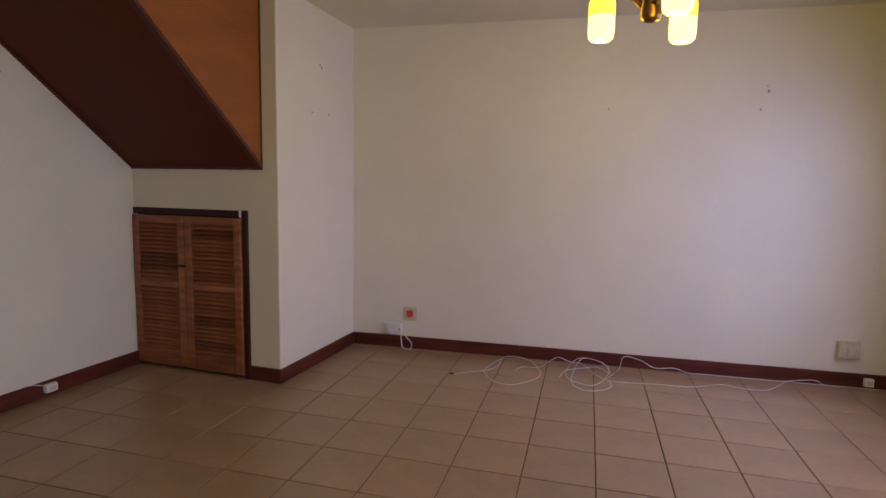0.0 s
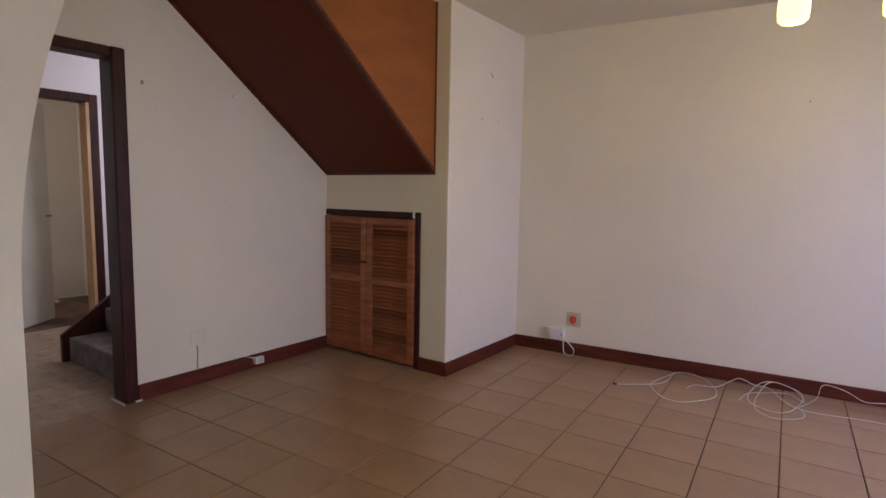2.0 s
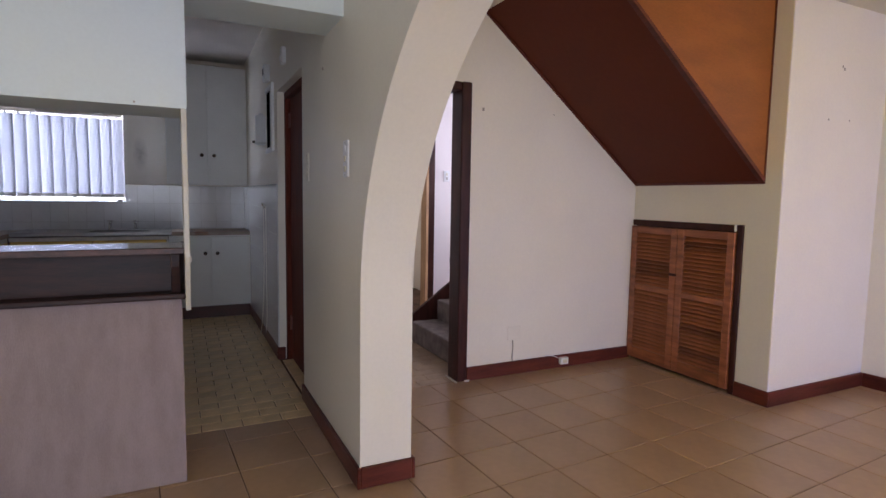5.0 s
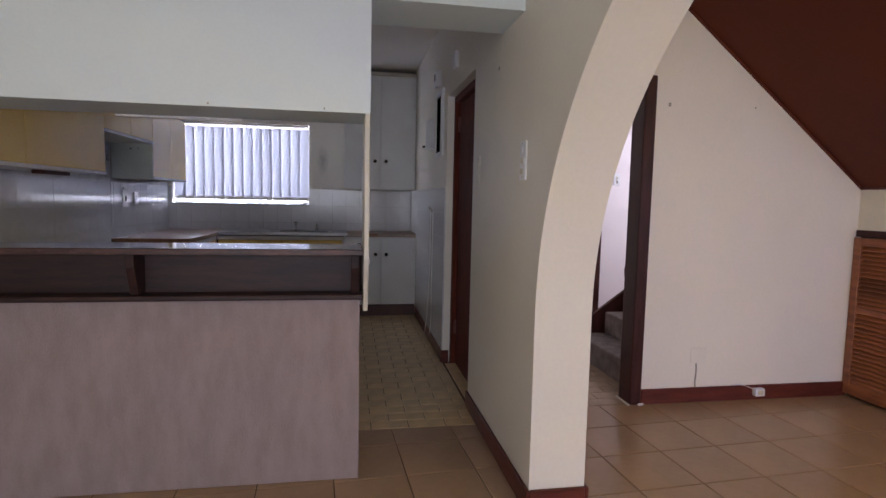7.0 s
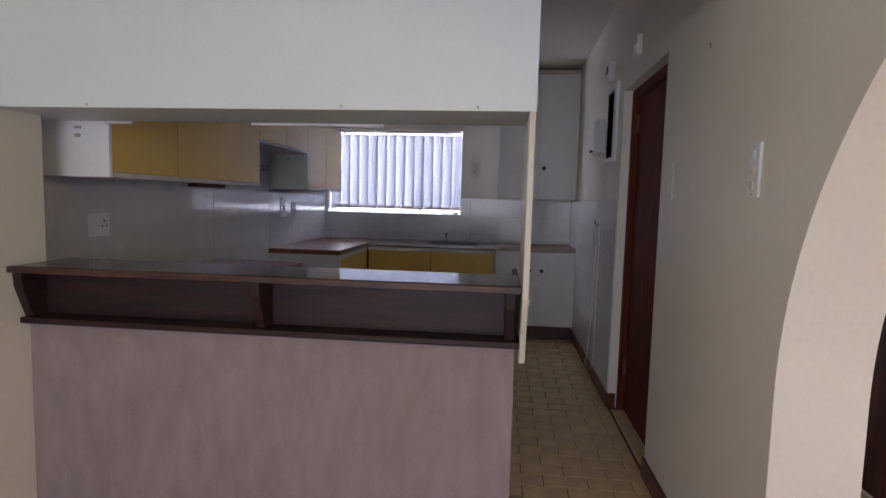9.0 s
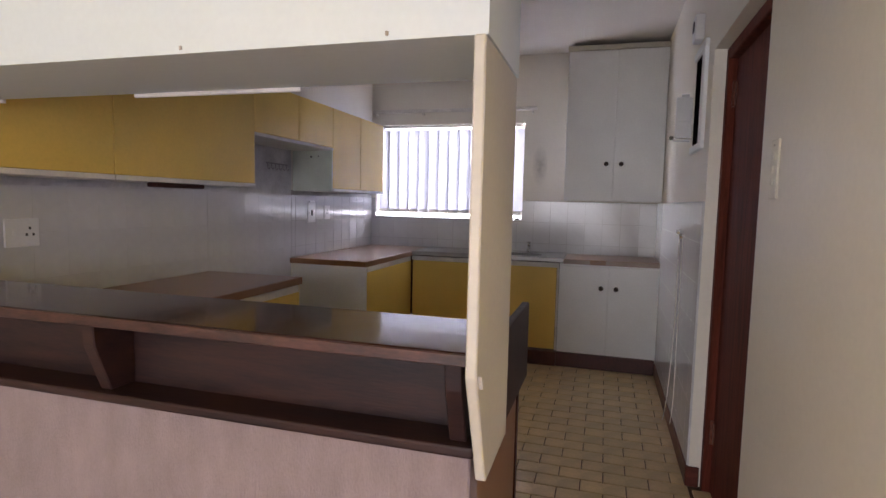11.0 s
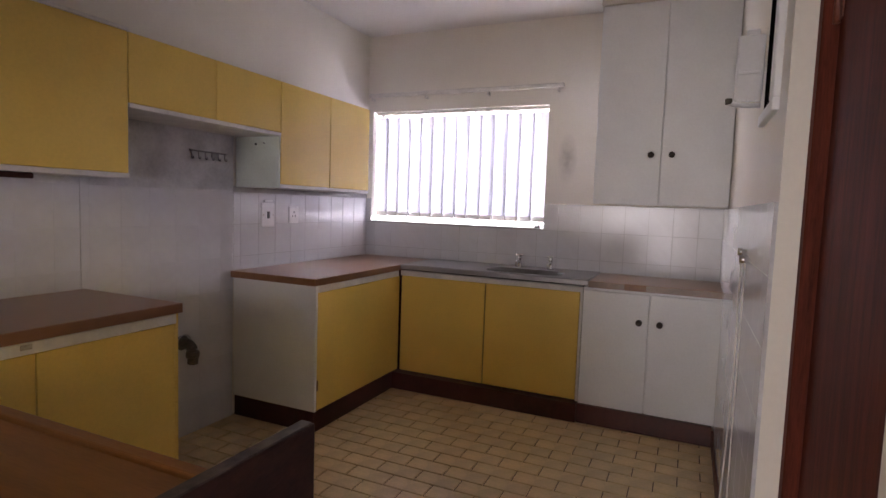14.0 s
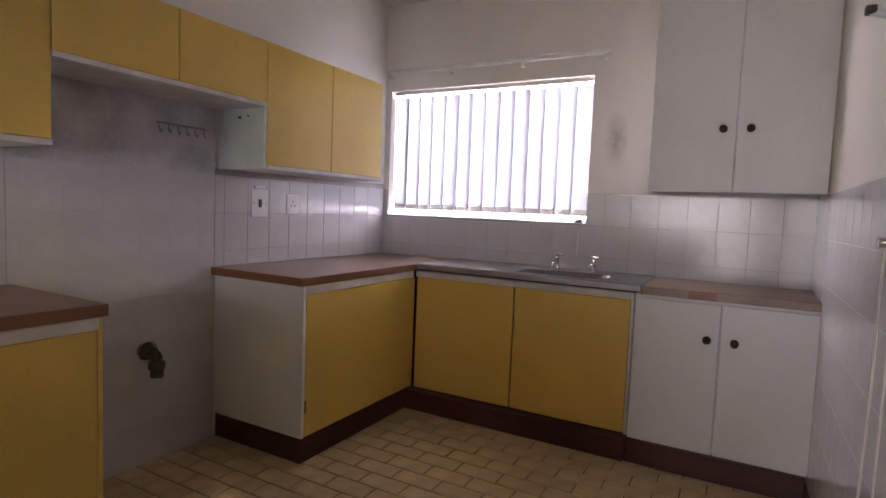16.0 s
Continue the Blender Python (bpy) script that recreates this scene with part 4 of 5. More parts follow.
# wall cabinets over the south run
FU = -1.49
for n, (x0, x1, z0) in enumerate(((-2.807, -2.33, 1.405), (-3.751, -2.807, 1.405), (-4.690, -3.751, 1.700), (-5.640, -4.690, 1.405))):
    wc = thing("yellow_wall_cabinet", ((x0 + x1) / 2, KS, z0), "mustard yellow laminate wall cabinet with white edges" if z0 < 1.5 else "short mustard yellow wall cabinet over an open gap", "wall cabinet", "yellow wall cabinets")
    part("body", box(x0 + 0.001, x1 - 0.001, KS + 0.012, FU - 0.019, z0, 2.008), WHITETRIM, wc)
    part("bottom_edge", box(x0 + 0.001, x1 - 0.001, FU - 0.019, FU + 0.004, z0 - 0.002, z0 + 0.018, 0.002), WHITETRIM, wc, "white bottom edge")
    doors = ((x0, x1),) if n < 2 else ((x0, (x0 + x1) / 2), ((x0 + x1) / 2, x1))
    for a, b in doors:
        part("door", box(a + 0.002, b - 0.002, FU - 0.018, FU, z0 + 0.020, 2.008, 0.002), YELLOW, wc)
    if n == 0:
        part("end_panel", box(x1 - 0.001, x1 + 0.018, KS + 0.012, FU + 0.001, z0 - 0.003, 2.008, 0.002), WHITE, wc, "white end panel")
        part("fitting", join(box(x1 + 0.018, x1 + 0.022, -1.64, -1.615, 1.565, 1.58), box(x1 + 0.018, x1 + 0.022, -1.64, -1.61, 1.60, 1.61)), MARK, wc, "old fitting marks")
    if n == 3:
        part("side_panel", box(x1 - 0.001, x1 + 0.014, KS + 0.012, FU - 0.002, z0 - 0.002, 1.698, 0.002), material("pale_green_melamine", (0.60, 0.66, 0.58), 0.4, vary=0.05), wc, "pale side panel in the gap")
        part("bolt", join(lathe([(0.008, 0.0), (0.006, 0.008)], (x1 + 0.014, -1.66, 1.655), "x", 10), lathe([(0.005, 0.0), (0.004, 0.006)], (x1 + 0.014, -1.60, 1.66), "x", 10)), BLACK, wc)
    if n in (0, 1):
        part("top_strip", box(x0, x1, FU - 0.012, FU + 0.006, 2.0085, 2.024, 0.002), WHITETRIM, wc)
solid("cabinet_strip_light", box(-3.42, -3.10, -1.62, -1.56, 1.382, 1.404, 0.004), DARKWOOD, "brown strip fixed below the wall cabinet", "strip")

# tall white wall cabinet
tw = thing("white_wall_cabinet", (-5.98, 0.49, 1.38), "tall white painted wall cabinet with two doors and dark bronze knobs", "wall cabinet")
part("body", box(KX + 0.012, -5.838, 0.104, 0.878, 1.384, 2.62), WHITE, tw)
for y0, y1, ky in ((0.100, 0.492, 0.435), (0.4965, 0.884, 0.555)):
    dr = part("door", box(-5.838, -5.820, y0, y1, 1.380, 2.618, 0.003, 2), WHITE, tw)
    knob((-5.820, ky, 1.692), dr)
part("cornice", box(KX + 0.012, -5.806, 0.092, 0.886, 2.62, 2.66, 0.004), BOARD, tw, "cream top board")

# window: steel frame, sill, glass and vertical blinds
win = thing("window_1", (-6.26, -1.04, WZ0), "kitchen window behind white vertical blinds", "window", kind="structure")
fr = part("window_frame", join(box(-6.33, -6.30, WY0, WY1, WZ0, WZ0 + 0.035), box(-6.33, -6.30, WY0, WY1, WZ1 - 0.035, WZ1), box(-6.33, -6.30, WY0, WY0 + 0.035, WZ0 + 0.035, WZ1 - 0.035), box(-6.33, -6.30, WY1 - 0.035, WY1, WZ0 + 0.035, WZ1 - 0.035),
                                box(-6.33, -6.30, -0.79, -0.755, WZ0 + 0.035, WZ1 - 0.035), box(-6.33, -6.30, -1.30, -1.27, WZ0 + 0.035, WZ1 - 0.035)), material("white_painted_steel", (0.7, 0.7, 0.7), 0.4, vary=0.05), win)
for y0, y1 in ((WY0 + 0.035, -1.30), (-1.27, -0.79), (-0.755, WY1 - 0.035)):
    g = part("pane", box(-6.317, -6.313, y0, y1, WZ0 + 0.035, WZ1 - 0.035), GLASS, win)
    g.visible_shadow = False
part("window_sill", box(-6.30, KX - 0.002, WY0 + 0.002, WY1 - 0.002, WZ0 - 0.0, WZ0 + 0.008), PLASTER_WHITE, win, "white sill")
blind = thing("vertical_blind", (-6.22, -1.04, WZ1), "white vertical fabric blind hanging closed in the window", "blind")
part("headrail", box(-6.235, -6.195, WY0 + 0.01, WY1 - 0.01, WZ1 - 0.026, WZ1 - 0.002, 0.004), WHITETRIM, blind)
NS = 14
pitch = (WY1 - WY0 - 0.03) / NS
sb = bmesh.new()
hh = WZ1 - 0.045 - (WZ0 + 0.055)
cols = 5
vv = [[sb.verts.new((0.003 * math.sin(math.pi * c / (cols - 1)), (c / (cols - 1) - 0.5) * 0.126, z)) for c in range(cols)] for z in (-hh / 2, hh / 2)]
for c in range(cols - 1):
    sb.faces.new((vv[0][c], vv[0][c + 1], vv[1][c + 1], vv[1][c])).smooth = True
slat_me = mesh_of("slat", sb, BLIND)
hem_me = mesh_of("hem", box(0.002, 0.010, -0.058, 0.058, -0.020, 0.020, 0.002), WHITETRIM)
clip_me = mesh_of("clip", box(-0.004, 0.004, -0.012, 0.012, -0.010, 0.010, 0.002), PLASTIC)
for k in range(NS):
    y = WY0 + 0.015 + (k + 0.5) * pitch
    turn = radians(-11 + random.uniform(-1.5, 1.5))
    s_ = piece("slat", slat_me, (-6.215, y, WZ0 + 0.055 + hh / 2), blind, (random.uniform(-0.006, 0.006), 0, turn))
    hem = new("hem", hem_me)
    hem.parent, hem.location = s_, (0, 0, -hh / 2 + 0.010)
    piece("clip", clip_me, (-6.215, y, WZ1 - 0.036), blind, (0, 0, turn))
chain = tube([(-6.205, WY0 + 0.07, WZ0 + 0.062)] + [(-6.205, WY0 + 0.015 + (k + 0.5) * pitch, WZ0 + 0.056 - 0.006 * (k % 2)) for k in range(NS)], 0.0018, 5)
part("bead_chain", chain, PLASTIC, blind)
solid("window_catch", join(box(-6.20, -6.17, WY1 - 0.075, WY1 - 0.03, WZ0 + 0.008, WZ0 + 0.022, 0.003), lathe([(0.008, WZ0 + 0.02), (0.006, WZ0 + 0.032)], (-6.185, WY1 - 0.045, 0), "z", 8)), BLACK, "small dark object on the window sill", "catch")

# old curtain rail over the window
crail = thing("curtain_rail", (-6.13, -1.0, 2.21), "thin off-white curtain rail over the window", "curtain rail")
part("rail", box(-6.136, -6.112, -1.80, -0.19, 2.200, 2.232, 0.006), WHITETRIM, crail)
for y in (-1.77, -1.28, -0.76, -0.23):
    part("bracket", box(KX, -6.112, y - 0.008, y + 0.008, 2.172, 2.200, 0.003), WHITETRIM, crail)

# sockets, hooks, pipe
for x, w, h, lab in ((-4.95, 0.12, 0.155, "cooker switch plate with a black switch on white tiles"), (-5.205, 0.10, 0.115, "white wall socket on the tiled wall"), (-2.66, 0.14, 0.115, "white double socket above the bar")):
    o, s = plate("cooker_switch" if w == 0.12 else "wall_socket", "+y", (x, KS + 0.010, 1.235 if x < -3 else 1.18), w, h, lab, "switch" if w == 0.12 else "socket")
    if w == 0.12:
        s(0, 0, 0.022, 0.045, 0.009, 0.016, BLACK, "switch_rocker")
        s(-0.045, 0, 0.008, 0.008, 0.009, 0.012, MARK, "screw", 0.001)
        s(0.045, 0, 0.008, 0.008, 0.009, 0.012, MARK, "screw", 0.001)
        s(0, 0.088, 0.075, 0.016, 0.0, 0.014, PLASTIC, "conduit_clip")
    else:
        for u, v in ((0, 0.018), (-0.014, -0.008), (0.014, -0.008)):
            s(u - (0.03 if w == 0.14 else 0), v, 0.009, 0.011, 0.009, 0.0105, BLACK, "pin_hole", 0.001)
        s(0.036 if w == 0.14 else 0.03, -0.03 if w == 0.10 else 0.0, 0.014, 0.022, 0.009, 0.013, PLASTIC, "rocker")
hooks = thing("hook_rail", (-4.47, KS + 0.01, 1.58), "small wire hook rail on the tiled wall", "hook rail")
part("rail", tube([(-4.60, KS + 0.018, 1.588), (-4.47, KS + 0.018, 1.588), (-4.34, KS + 0.018, 1.588)], 0.005), STEEL, hooks)
for k in range(6):
    x = -4.585 + 0.047 * k
    part("hook", tube([(x, KS + 0.018, 1.585), (x, KS + 0.02, 1.555), (x, KS + 0.032, 1.545), (x, KS + 0.036, 1.558)], 0.003), STEEL, hooks)
pipe = thing("waste_pipe", (-4.24, KS + 0.01, 0.55), "grimy grey waste pipe elbow sticking out of the wall", "pipe")
part("collar", lathe([(0.040, 0.0), (0.042, 0.008), (0.034, 0.014)], (-4.29, KS + 0.010, 0.535), "y", 18), PIPEGREY, pipe)
part("elbow", tube([(-4.29, KS + 0.015, 0.535), (-4.29, KS + 0.05, 0.535), (-4.29, KS + 0.085, 0.518), (-4.29, KS + 0.095, 0.48), (-4.29, KS + 0.095, 0.43)], 0.028, 12), PIPEGREY, pipe)
part("nut", lathe([(0.034, 0.465), (0.036, 0.475), (0.036, 0.49), (0.033, 0.498)], (-4.29, KS + 0.095, 0), "z", 12), PIPEGREY, pipe)
part("clamp_ring", tube([(-4.29 + 0.045 * math.cos(a), KS + 0.03, 0.535 + 0.045 * math.sin(a)) for a in np.linspace(-0.4, 3.5, 9)], 0.003, 6), STEEL, pipe)

# distribution box with its lid hanging open, and a transformer above
db = thing("distribution_box", (-4.140, N0, 1.9), "white electrical distribution box with an open lid", "fuse box")
part("frame", join(box(-4.300, -3.955, N0 - 0.020, N0, 1.632, 1.668, 0.003), box(-4.300, -3.955, N0 - 0.020, N0, 2.122, 2.158, 0.003), box(-4.030, -3.955, N0 - 0.020, N0, 1.668, 2.122, 0.003)), WHITE, db)
# no hollow here: a flat black sheet paints the dark inside of the box
part("recess", box(-4.300, -4.031, N0 - 0.006, N0, 1.669, 2.121), VOID, db, "flat black sheet standing in for the unlit recess")
lid = part("lid", join(box(-4.332, -4.312, N0 - 0.096, N0 - 0.012, 1.722, 1.945, 0.008, 2), box(-4.328, -4.314, N0 - 0.070, N0 - 0.030, 1.940, 1.962, 0.004)), PLASTIC, db, "off-white plastic lid")
part("lid_rib", box(-4.313, -4.306, N0 - 0.088, N0 - 0.022, 1.812, 1.822, 0.002), PLASTIC, lid, "pale moulded rib")
part("lower_bar", tube([(-4.322, N0 - 0.118, 1.728), (-4.320, N0 - 0.085, 1.712), (-4.318, N0 - 0.015, 1.708)], 0.008), PLASTIC, lid, "white lower lip")
part("bar_tip", box(-4.332, -4.312, N0 - 0.122, N0 - 0.100, 1.716, 1.736, 0.003), PIPEGREY, lid, "dark tip")
tr = thing("bell_transformer", (-4.140, N0, 2.25), "small white bell box above the distribution box", "bell box")
part("case", box(-4.240, -4.140, N0 - 0.045, N0, 2.20, 2.33, 0.006, 2), PLASTIC, tr)
part("window", box(-4.220, -4.175, N0 - 0.049, N0 - 0.045, 2.25, 2.30, 0.001), BLACK, tr)
hose = thing("hanging_hoses", (-4.5, N0, 0.6), "two thin white hoses hanging down the tiled wall", "hose")
HB = N0 - 0.012
part("hose", tube([(-4.42, HB - 0.012, 1.20), (-4.425, HB - 0.016, 1.10), (-4.44, HB - 0.012, 0.80), (-4.47, HB - 0.014, 0.50), (-4.53, HB - 0.02, 0.20), (-4.60, HB - 0.03, 0.02)], 0.003), WHITETRIM, hose)
part("hose", tube([(-4.31, HB - 0.012, 1.18), (-4.31, HB - 0.012, 0.95), (-4.315, HB - 0.012, 0.55), (-4.30, HB - 0.014, 0.25), (-4.33, HB - 0.02, 0.10)], 0.0025), WHITETRIM, hose)
part("valve", lathe([(0.014, 0.0), (0.012, 0.03)], (-4.42, HB - 0.03, 1.205), "y", 12), CHROME, hose, "small chrome valve")
part("valve", lathe([(0.014, 0.0), (0.012, 0.03)], (-4.31, HB - 0.03, 1.185), "y", 12), CHROME, hose, "small chrome valve")

# ---- east side openings ----
gd = thing("door_3", (2.36, -0.35, 0), "sliding glass garden door with bronze frame", "door", kind="structure")
part("frame", join(box(2.33, 2.39, -1.30, -1.25, 0, 2.1), box(2.33, 2.39, 0.55, 0.60, 0, 2.1), box(2.33, 2.39, -1.25, 0.55, 2.05, 2.1), box(2.33, 2.39, -1.25, 0.55, 0, 0.04), box(2.33, 2.39, -0.37, -0.32, 0.04, 2.05)), DARKWOOD, gd)
for y0, y1 in ((-1.25, -0.37), (-0.32, 0.55)):
    part("pane", box(2.375, 2.381, y0, y1, 0.04, 2.05), GLASS, gd).visible_shadow = False
lw = thing("window_2", (2.36, 3.15, 0.55), "wide lounge window", "window", kind="structure")
part("window_frame", join(box(2.38, 2.42, 2.15, 2.20, 0.55, 2.1), box(2.38, 2.42, 4.10, 4.15, 0.55, 2.1), box(2.38, 2.42, 2.20, 4.10, 2.05, 2.1), box(2.38, 2.42, 2.20, 4.10, 0.55, 0.60), box(2.38, 2.42, 3.13, 3.17, 0.60, 2.05)), DARKWOOD, lw)
for y0, y1 in ((2.20, 3.13), (3.17, 4.10)):
    part("pane", box(2.398, 2.403, y0, y1, 0.60, 2.05), GLASS, lw).visible_shadow = False
part("window_sill", box(2.29, 2.38, 2.13, 4.17, 0.53, 0.552, 0.004), WHITETRIM, lw)

# added window, out of view, around the hall's fill lamp
sw = thing("window_3", (-4.0, 4.64, 1.5), "unseen window added at the end of the hall to light it", "window", kind="structure")
part("window_frame", join(box(-4.9, -4.85, 4.66, 4.69, 1.5, 2.5), box(-3.15, -3.1, 4.66, 4.69, 1.5, 2.5), box(-4.85, -3.15, 4.66, 4.69, 1.5, 1.55), box(-4.85, -3.15, 4.66, 4.69, 2.45, 2.5)), DARKWOOD, sw)
part("pane", box(-4.85, -3.15, 4.673, 4.677, 1.55, 2.45), GLASS, sw).visible_shadow = False

# garden seen by reflection only: lawn and hedge
solid("ground", box(-300, 300, -300, 300, -0.6, -0.13), GRASS, "lawn around the house", "ground", kind="structure")
hg = random.Random(3)
hb = bmesh.new()
for k in range(2600):
    p = Vector((6.4 + hg.gauss(0, 0.28), hg.uniform(-7, 10), hg.uniform(-0.1, 2.0 + 0.35 * math.sin(k))))
    d1 = Vector((hg.gauss(0, 1), hg.gauss(0, 1), hg.gauss(0, 1))).normalized() * 0.09
    d2 = d1.cross(Vector((hg.gauss(0, 1), hg.gauss(0, 1), hg.gauss(0, 1)))).normalized() * 0.06
    hb.faces.new([hb.verts.new(p - d1), hb.verts.new(p + d2), hb.verts.new(p + d1), hb.verts.new(p - d2)])
hedge = solid("hedge", hb, LEAF, "clipped green garden hedge", "hedge", kind="stuff")

# ---- tiles, last ----
def tile_mesh(name, w, d, h, mat, bev=0.003):
    return mesh_of(name, box(-w / 2, w / 2, -d / 2, d / 2, -h, 0, bev), mat)


fl = bpy.data.objects["floor"]
P, JX, JY, TURN = 0.334, -0.210, 2.877, 0.06  # the grid lies a little askew in the house
whole = tile_mesh("tile", P - 0.006, P - 0.006, 0.012, TILE, 0.002)


def clipped(poly, a, b, c):
    """The part of a polygon where a * x + b * y <= c."""
    out = []
    for p, q in zip(poly, poly[1:] + poly[:1]):
        dp, dq = a * p[0] + b * p[1] - c, a * q[0] + b * q[1] - c
        if dp <= 0:
            out.append(p)
        if dp * dq < 0:
            k = dp / (dp - dq)
            out.append((p[0] + k * (q[0] - p[0]), p[1] + k * (q[1] - p[1])))
    return out


def on_floor(u, v):
    return (JX + u * math.cos(TURN) - v * math.sin(TURN), JY + u * math.sin(TURN) + v * math.cos(TURN))


for i in range(-10, 10):
    for j in range(-16, 8):
        cx, cy = on_floor((i + 0.5) * P, (j + 0.5) * P)
        h = P / 2 - 0.003
        square = [on_floor((i + 0.5) * P + du, (j + 0.5) * P + dv) for du, dv in ((-h, -h), (h, -h), (h, h), (-h, h))]
        edge = -2.597 if cy < 1.01 else -2.792
        poly = square
        for line in ((-1, 0, -edge), (1, 0, EX), (0, -1, -SY), (-NORTH_SLOPE, 1, FY - NORTH_SLOPE * PX)):
            poly = clipped(poly, *line) if poly else poly
        if len(poly) < 3 or max(q[0] for q in poly) - min(q[0] for q in poly) < 0.015 or max(q[1] for q in poly) - min(q[1] for q in poly) < 0.015:
            continue
        lean = (random.uniform(-0.0012, 0.0012), random.uniform(-0.0012, 0.0012))
        if len(poly) == 4 and poly == square:
            piece("tile", whole, (cx, cy, 0.0), fl, (*lean, TURN))
        else:
            piece("tile", mesh_of("tile", prism(poly, "z", -0.012, 0.0), TILE, (cx, cy, 0.0)), (cx, cy, 0.0), fl)

kf = bpy.data.objects["kitchen_floor"]
BW, BL = 0.110, 0.213
bt_ = tile_mesh("brick_tile", BW - 0.005, BL - 0.005, 0.012, BRICKTILE, 0.003)
cut = {}
r = 0
while -2.603 - r * BW > -5.62:
    x1 = -2.603 - r * BW
    off = 0.0 if r % 2 else BL / 2
    j = math.floor((-1.25 - off) / BL)
    while 0.386 + off - BL * 8 + j * BL < N0:
        y0 = 0.386 + off - BL * 8 + j * BL
        y1 = min(y0 + BL, N0)
        gap_bay = -4.66 < x1 - BW / 2 < -3.73
        low = KS if gap_bay else -1.27
        j += 1
        y0 = max(y0, low)
        if y1 - y0 < 0.02:
            continue
        if x1 > -2.8 and y1 < 0.15:
            continue
        d = round(y1 - y0, 3)
        me = bt_ if d == BL else cut.setdefault(d, tile_mesh("brick_tile", BW - 0.005, d - 0.005, 0.012, BRICKTILE, 0.003))
        piece("brick_tile", me, (x1 - BW / 2, (y0 + y1) / 2, 0.0), kf, (random.uniform(-0.002, 0.002), random.uniform(-0.004, 0.004), 0))
    r += 1
# hall floor, joined; same tile as the kitchen, with the hall's shade in its colour
verts, faces = [], []
r = 0
while -2.80 - r * BW > HX:
    x1 = -2.80 - r * BW
    y = N1 - (0 if r % 2 else BL / 2)
    while y < 4.5:
        a, b, c, e = x1 - BW + 0.0025, x1 - 0.0025, max(y, N1) + 0.0025, y + BL - 0.0025
        k = len(verts)
        verts += [(a, c, 0), (b, c, 0), (b, e, 0), (a, e, 0), (a - 0.002, c - 0.002, -0.006), (b + 0.002, c - 0.002, -0.006), (b + 0.002, e + 0.002, -0.006), (a - 0.002, e + 0.002, -0.006)]
        faces += [(k, k + 1, k + 2, k + 3), (k, k + 4, k + 5, k + 1), (k + 1, k + 5, k + 6, k + 2), (k + 2, k + 6, k + 7, k + 3), (k + 3, k + 7, k + 4, k)]
        y += BL
    r += 1
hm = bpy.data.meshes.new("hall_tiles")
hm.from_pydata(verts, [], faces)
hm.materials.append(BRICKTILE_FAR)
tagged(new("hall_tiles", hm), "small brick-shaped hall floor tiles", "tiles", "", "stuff")


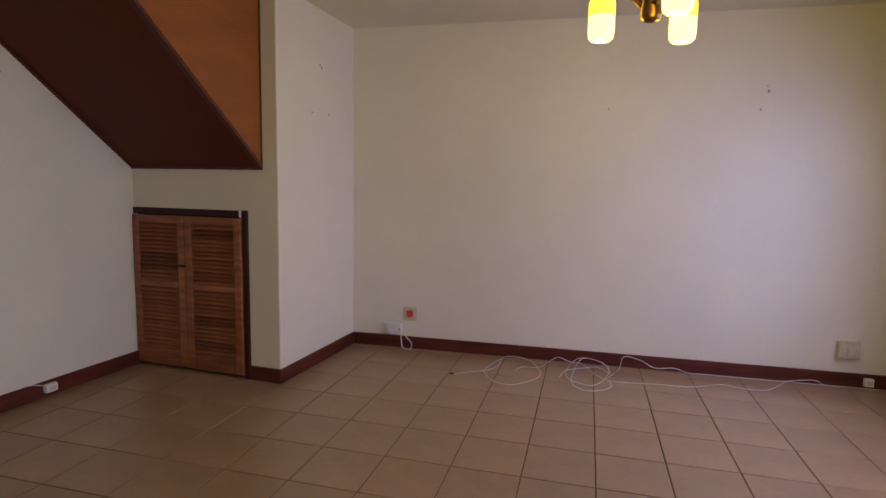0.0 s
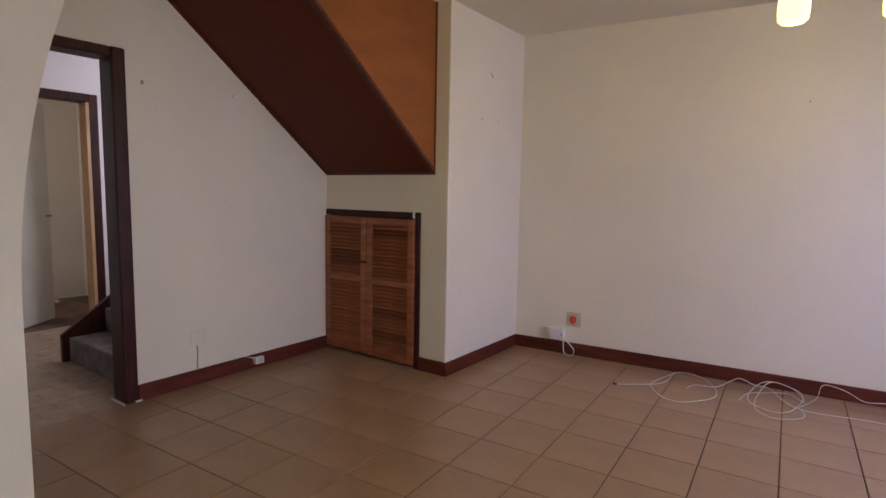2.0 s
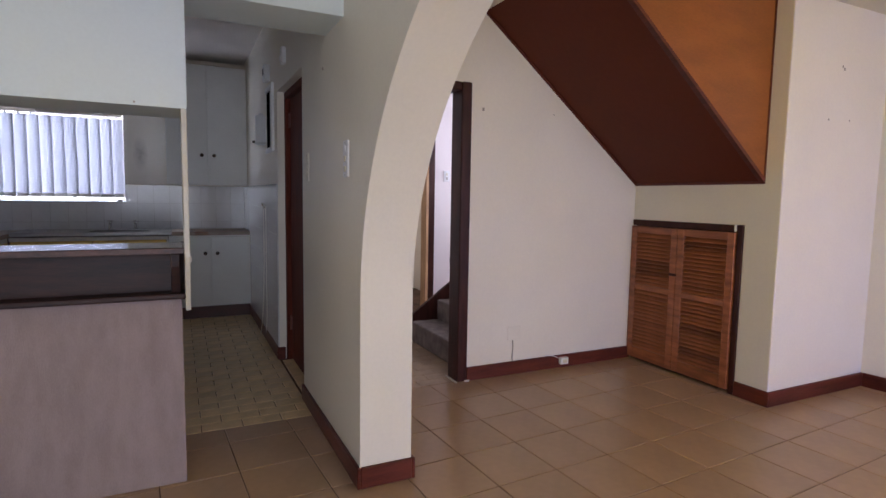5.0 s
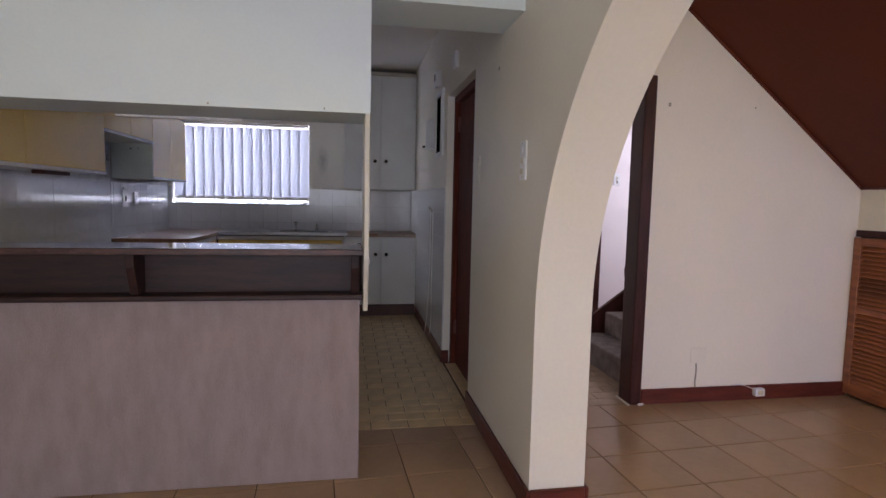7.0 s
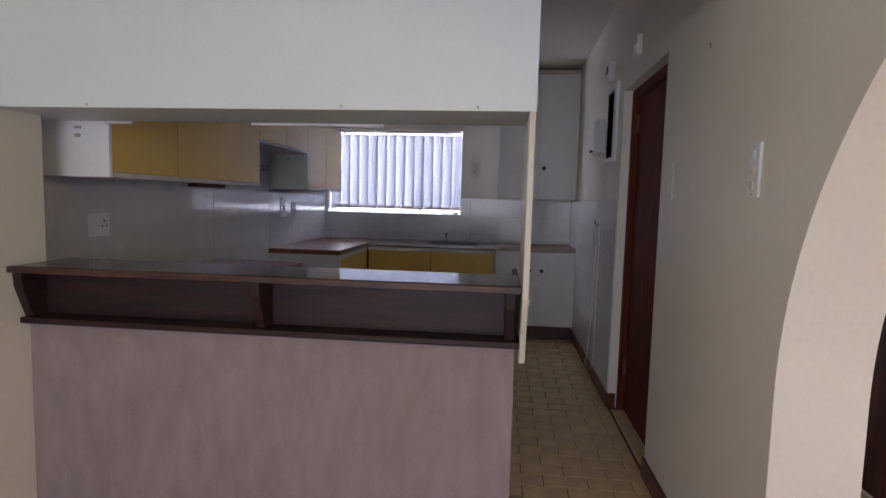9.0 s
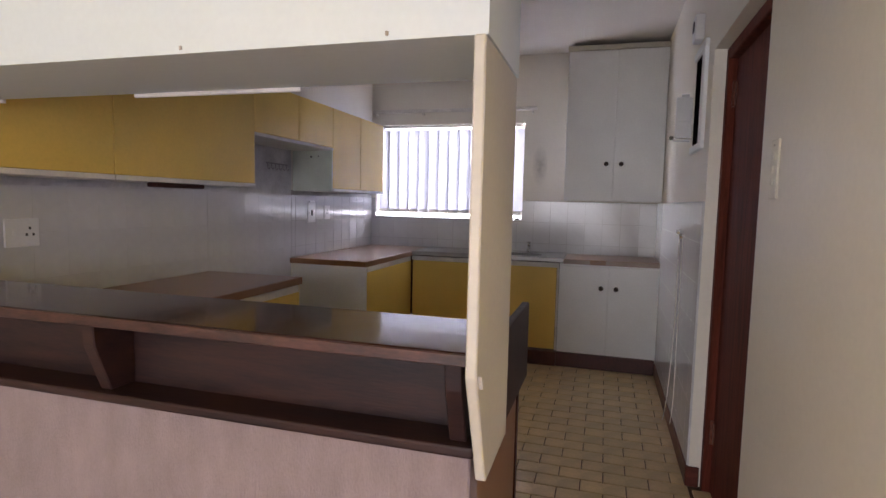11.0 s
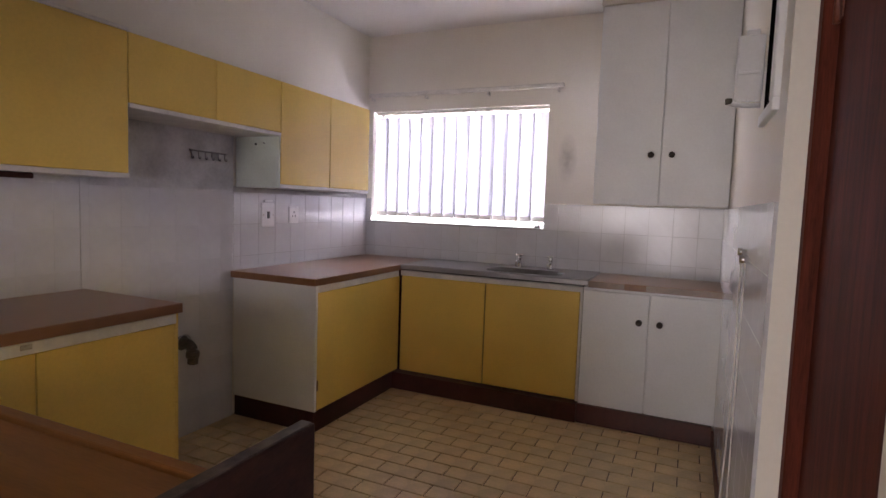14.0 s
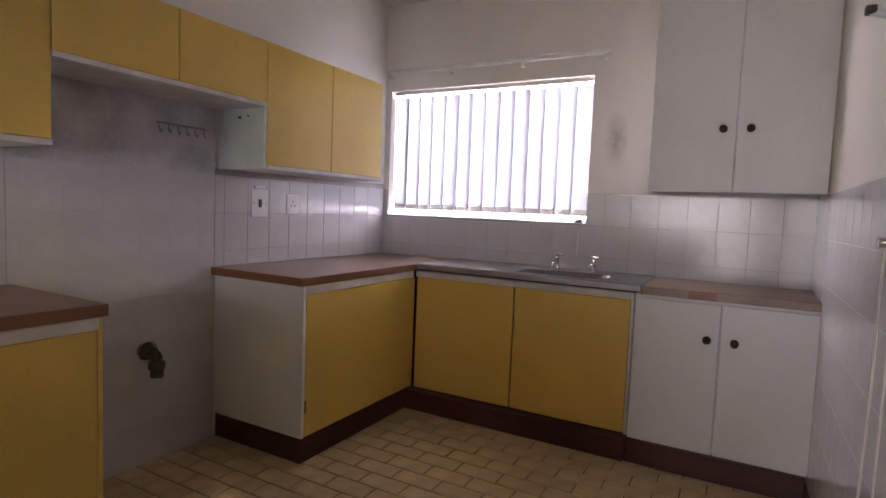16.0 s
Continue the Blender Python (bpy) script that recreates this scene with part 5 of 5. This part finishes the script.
# wall tiles, 150 x 200 mm
def tiled(name, grout, axis, plane, out, u0, u1, z0, z1, skip=None, uoff=0.0, ztop=1.374):
    """Tiles on a wall; axis is the direction along the wall."""
    TW, TH = 0.1545, 0.196
    plain = grout is WHITEGROUT
    mat, joint, tilt = (PLAINTILE, 0.0012, 0.0004) if plain else (WALLTILE, 0.0022, 0.002)
    deep = 0.0096 if plain else 0.0085
    if axis == "y":
        bed = box(min(plane, plane + out * deep), max(plane, plane + out * deep), u0, u1, z0, z1)
    else:
        bed = box(u0, u1, min(plane, plane + out * deep), max(plane, plane + out * deep), z0, z1)
    if skip:
        bed.free()
        sa, sb_, sz = skip
        bits = []
        for a, b, c, e in ((u0, sa, z0, z1), (sa, sb_, z0, sz), (sb_, u1, z0, z1)):
            if b - a > 0.01 and e - c > 0.01:
                bits.append(box(plane, plane + out * deep, a, b, c, e))
        bed = join(*bits)
    root = solid(name, bed, grout, "glossy white ceramic wall tiles with grey grout", "tiles", "structure")
    made = {}
    k = math.floor((u0 - uoff) / TW)
    while uoff + k * TW < u1:
        a, b = max(uoff + k * TW, u0), min(uoff + (k + 1) * TW, u1)
        k += 1
        n = 0
        while ztop - n * TH > z0:
            t1, t0 = min(ztop - n * TH, z1), max(ztop - (n + 1) * TH, z0)
            n += 1
            aa, bb = a, b
            if skip and t1 > skip[2] + 0.001:
                if t0 < skip[2] - 0.03 and aa < skip[1] - 0.02 and bb > skip[0] + 0.02:
                    t1 = skip[2]
                elif aa >= skip[0] - 0.001 and bb <= skip[1] + 0.001:
                    continue
                elif aa < skip[1] < bb:
                    aa = skip[1]
                elif aa < skip[0] < bb:
                    bb = skip[0]
            if bb - aa < 0.02 or t1 - t0 < 0.02:
                continue
            key = (round(bb - aa, 3), round(t1 - t0, 3))
            if key not in made:
                w, h = key[0] - joint, key[1] - joint
                if axis == "y":
                    made[key] = mesh_of("wall_tile", box(0, 0.008, -w / 2, w / 2, -h / 2, h / 2, 0.0006), mat)
                else:
                    made[key] = mesh_of("wall_tile", box(-w / 2, w / 2, 0, 0.008, -h / 2, h / 2, 0.0006) if out > 0 else box(-w / 2, w / 2, -0.008, 0, -h / 2, h / 2, 0.0006), mat)
            c = (aa + bb) / 2
            at = (plane + out * 0.002, c, (t0 + t1) / 2) if axis == "y" else (c, plane + out * 0.002, (t0 + t1) / 2)
            piece("wall_tile", made[key], at, root, (random.uniform(-tilt, tilt), random.uniform(-tilt, tilt), random.uniform(-tilt, tilt)))


tiled("trim_tiles_west", TILEGROUT, "y", KX, 1, KS + 0.001, N0 - 0.001, 0.90, 1.374, (WY0, WY1, WZ0), 0.118)
tiled("trim_tiles_south", WHITEGROUT, "x", KS, 1, -3.75, -2.17, 0.90, 1.60, None, -4.719)
tiled("trim_tiles_bay", WHITEGROUT, "x", KS, 1, -4.66, -3.752, 0.0, 1.766, None, -4.719)
tiled("trim_tiles_corner", TILEGROUT, "x", KS, 1, KX + 0.012, -4.662, 0.90, 1.41, None, -4.719)
tiled("trim_tiles_north", WHITEGROUT, "x", N0, -1, -5.62, -3.82, 0.095, 1.374, None, -4.719)
tiled("trim_tiles_north_corner", TILEGROUT, "x", N0, -1, KX + 0.012, -5.622, 0.90, 1.374, None, -4.719)
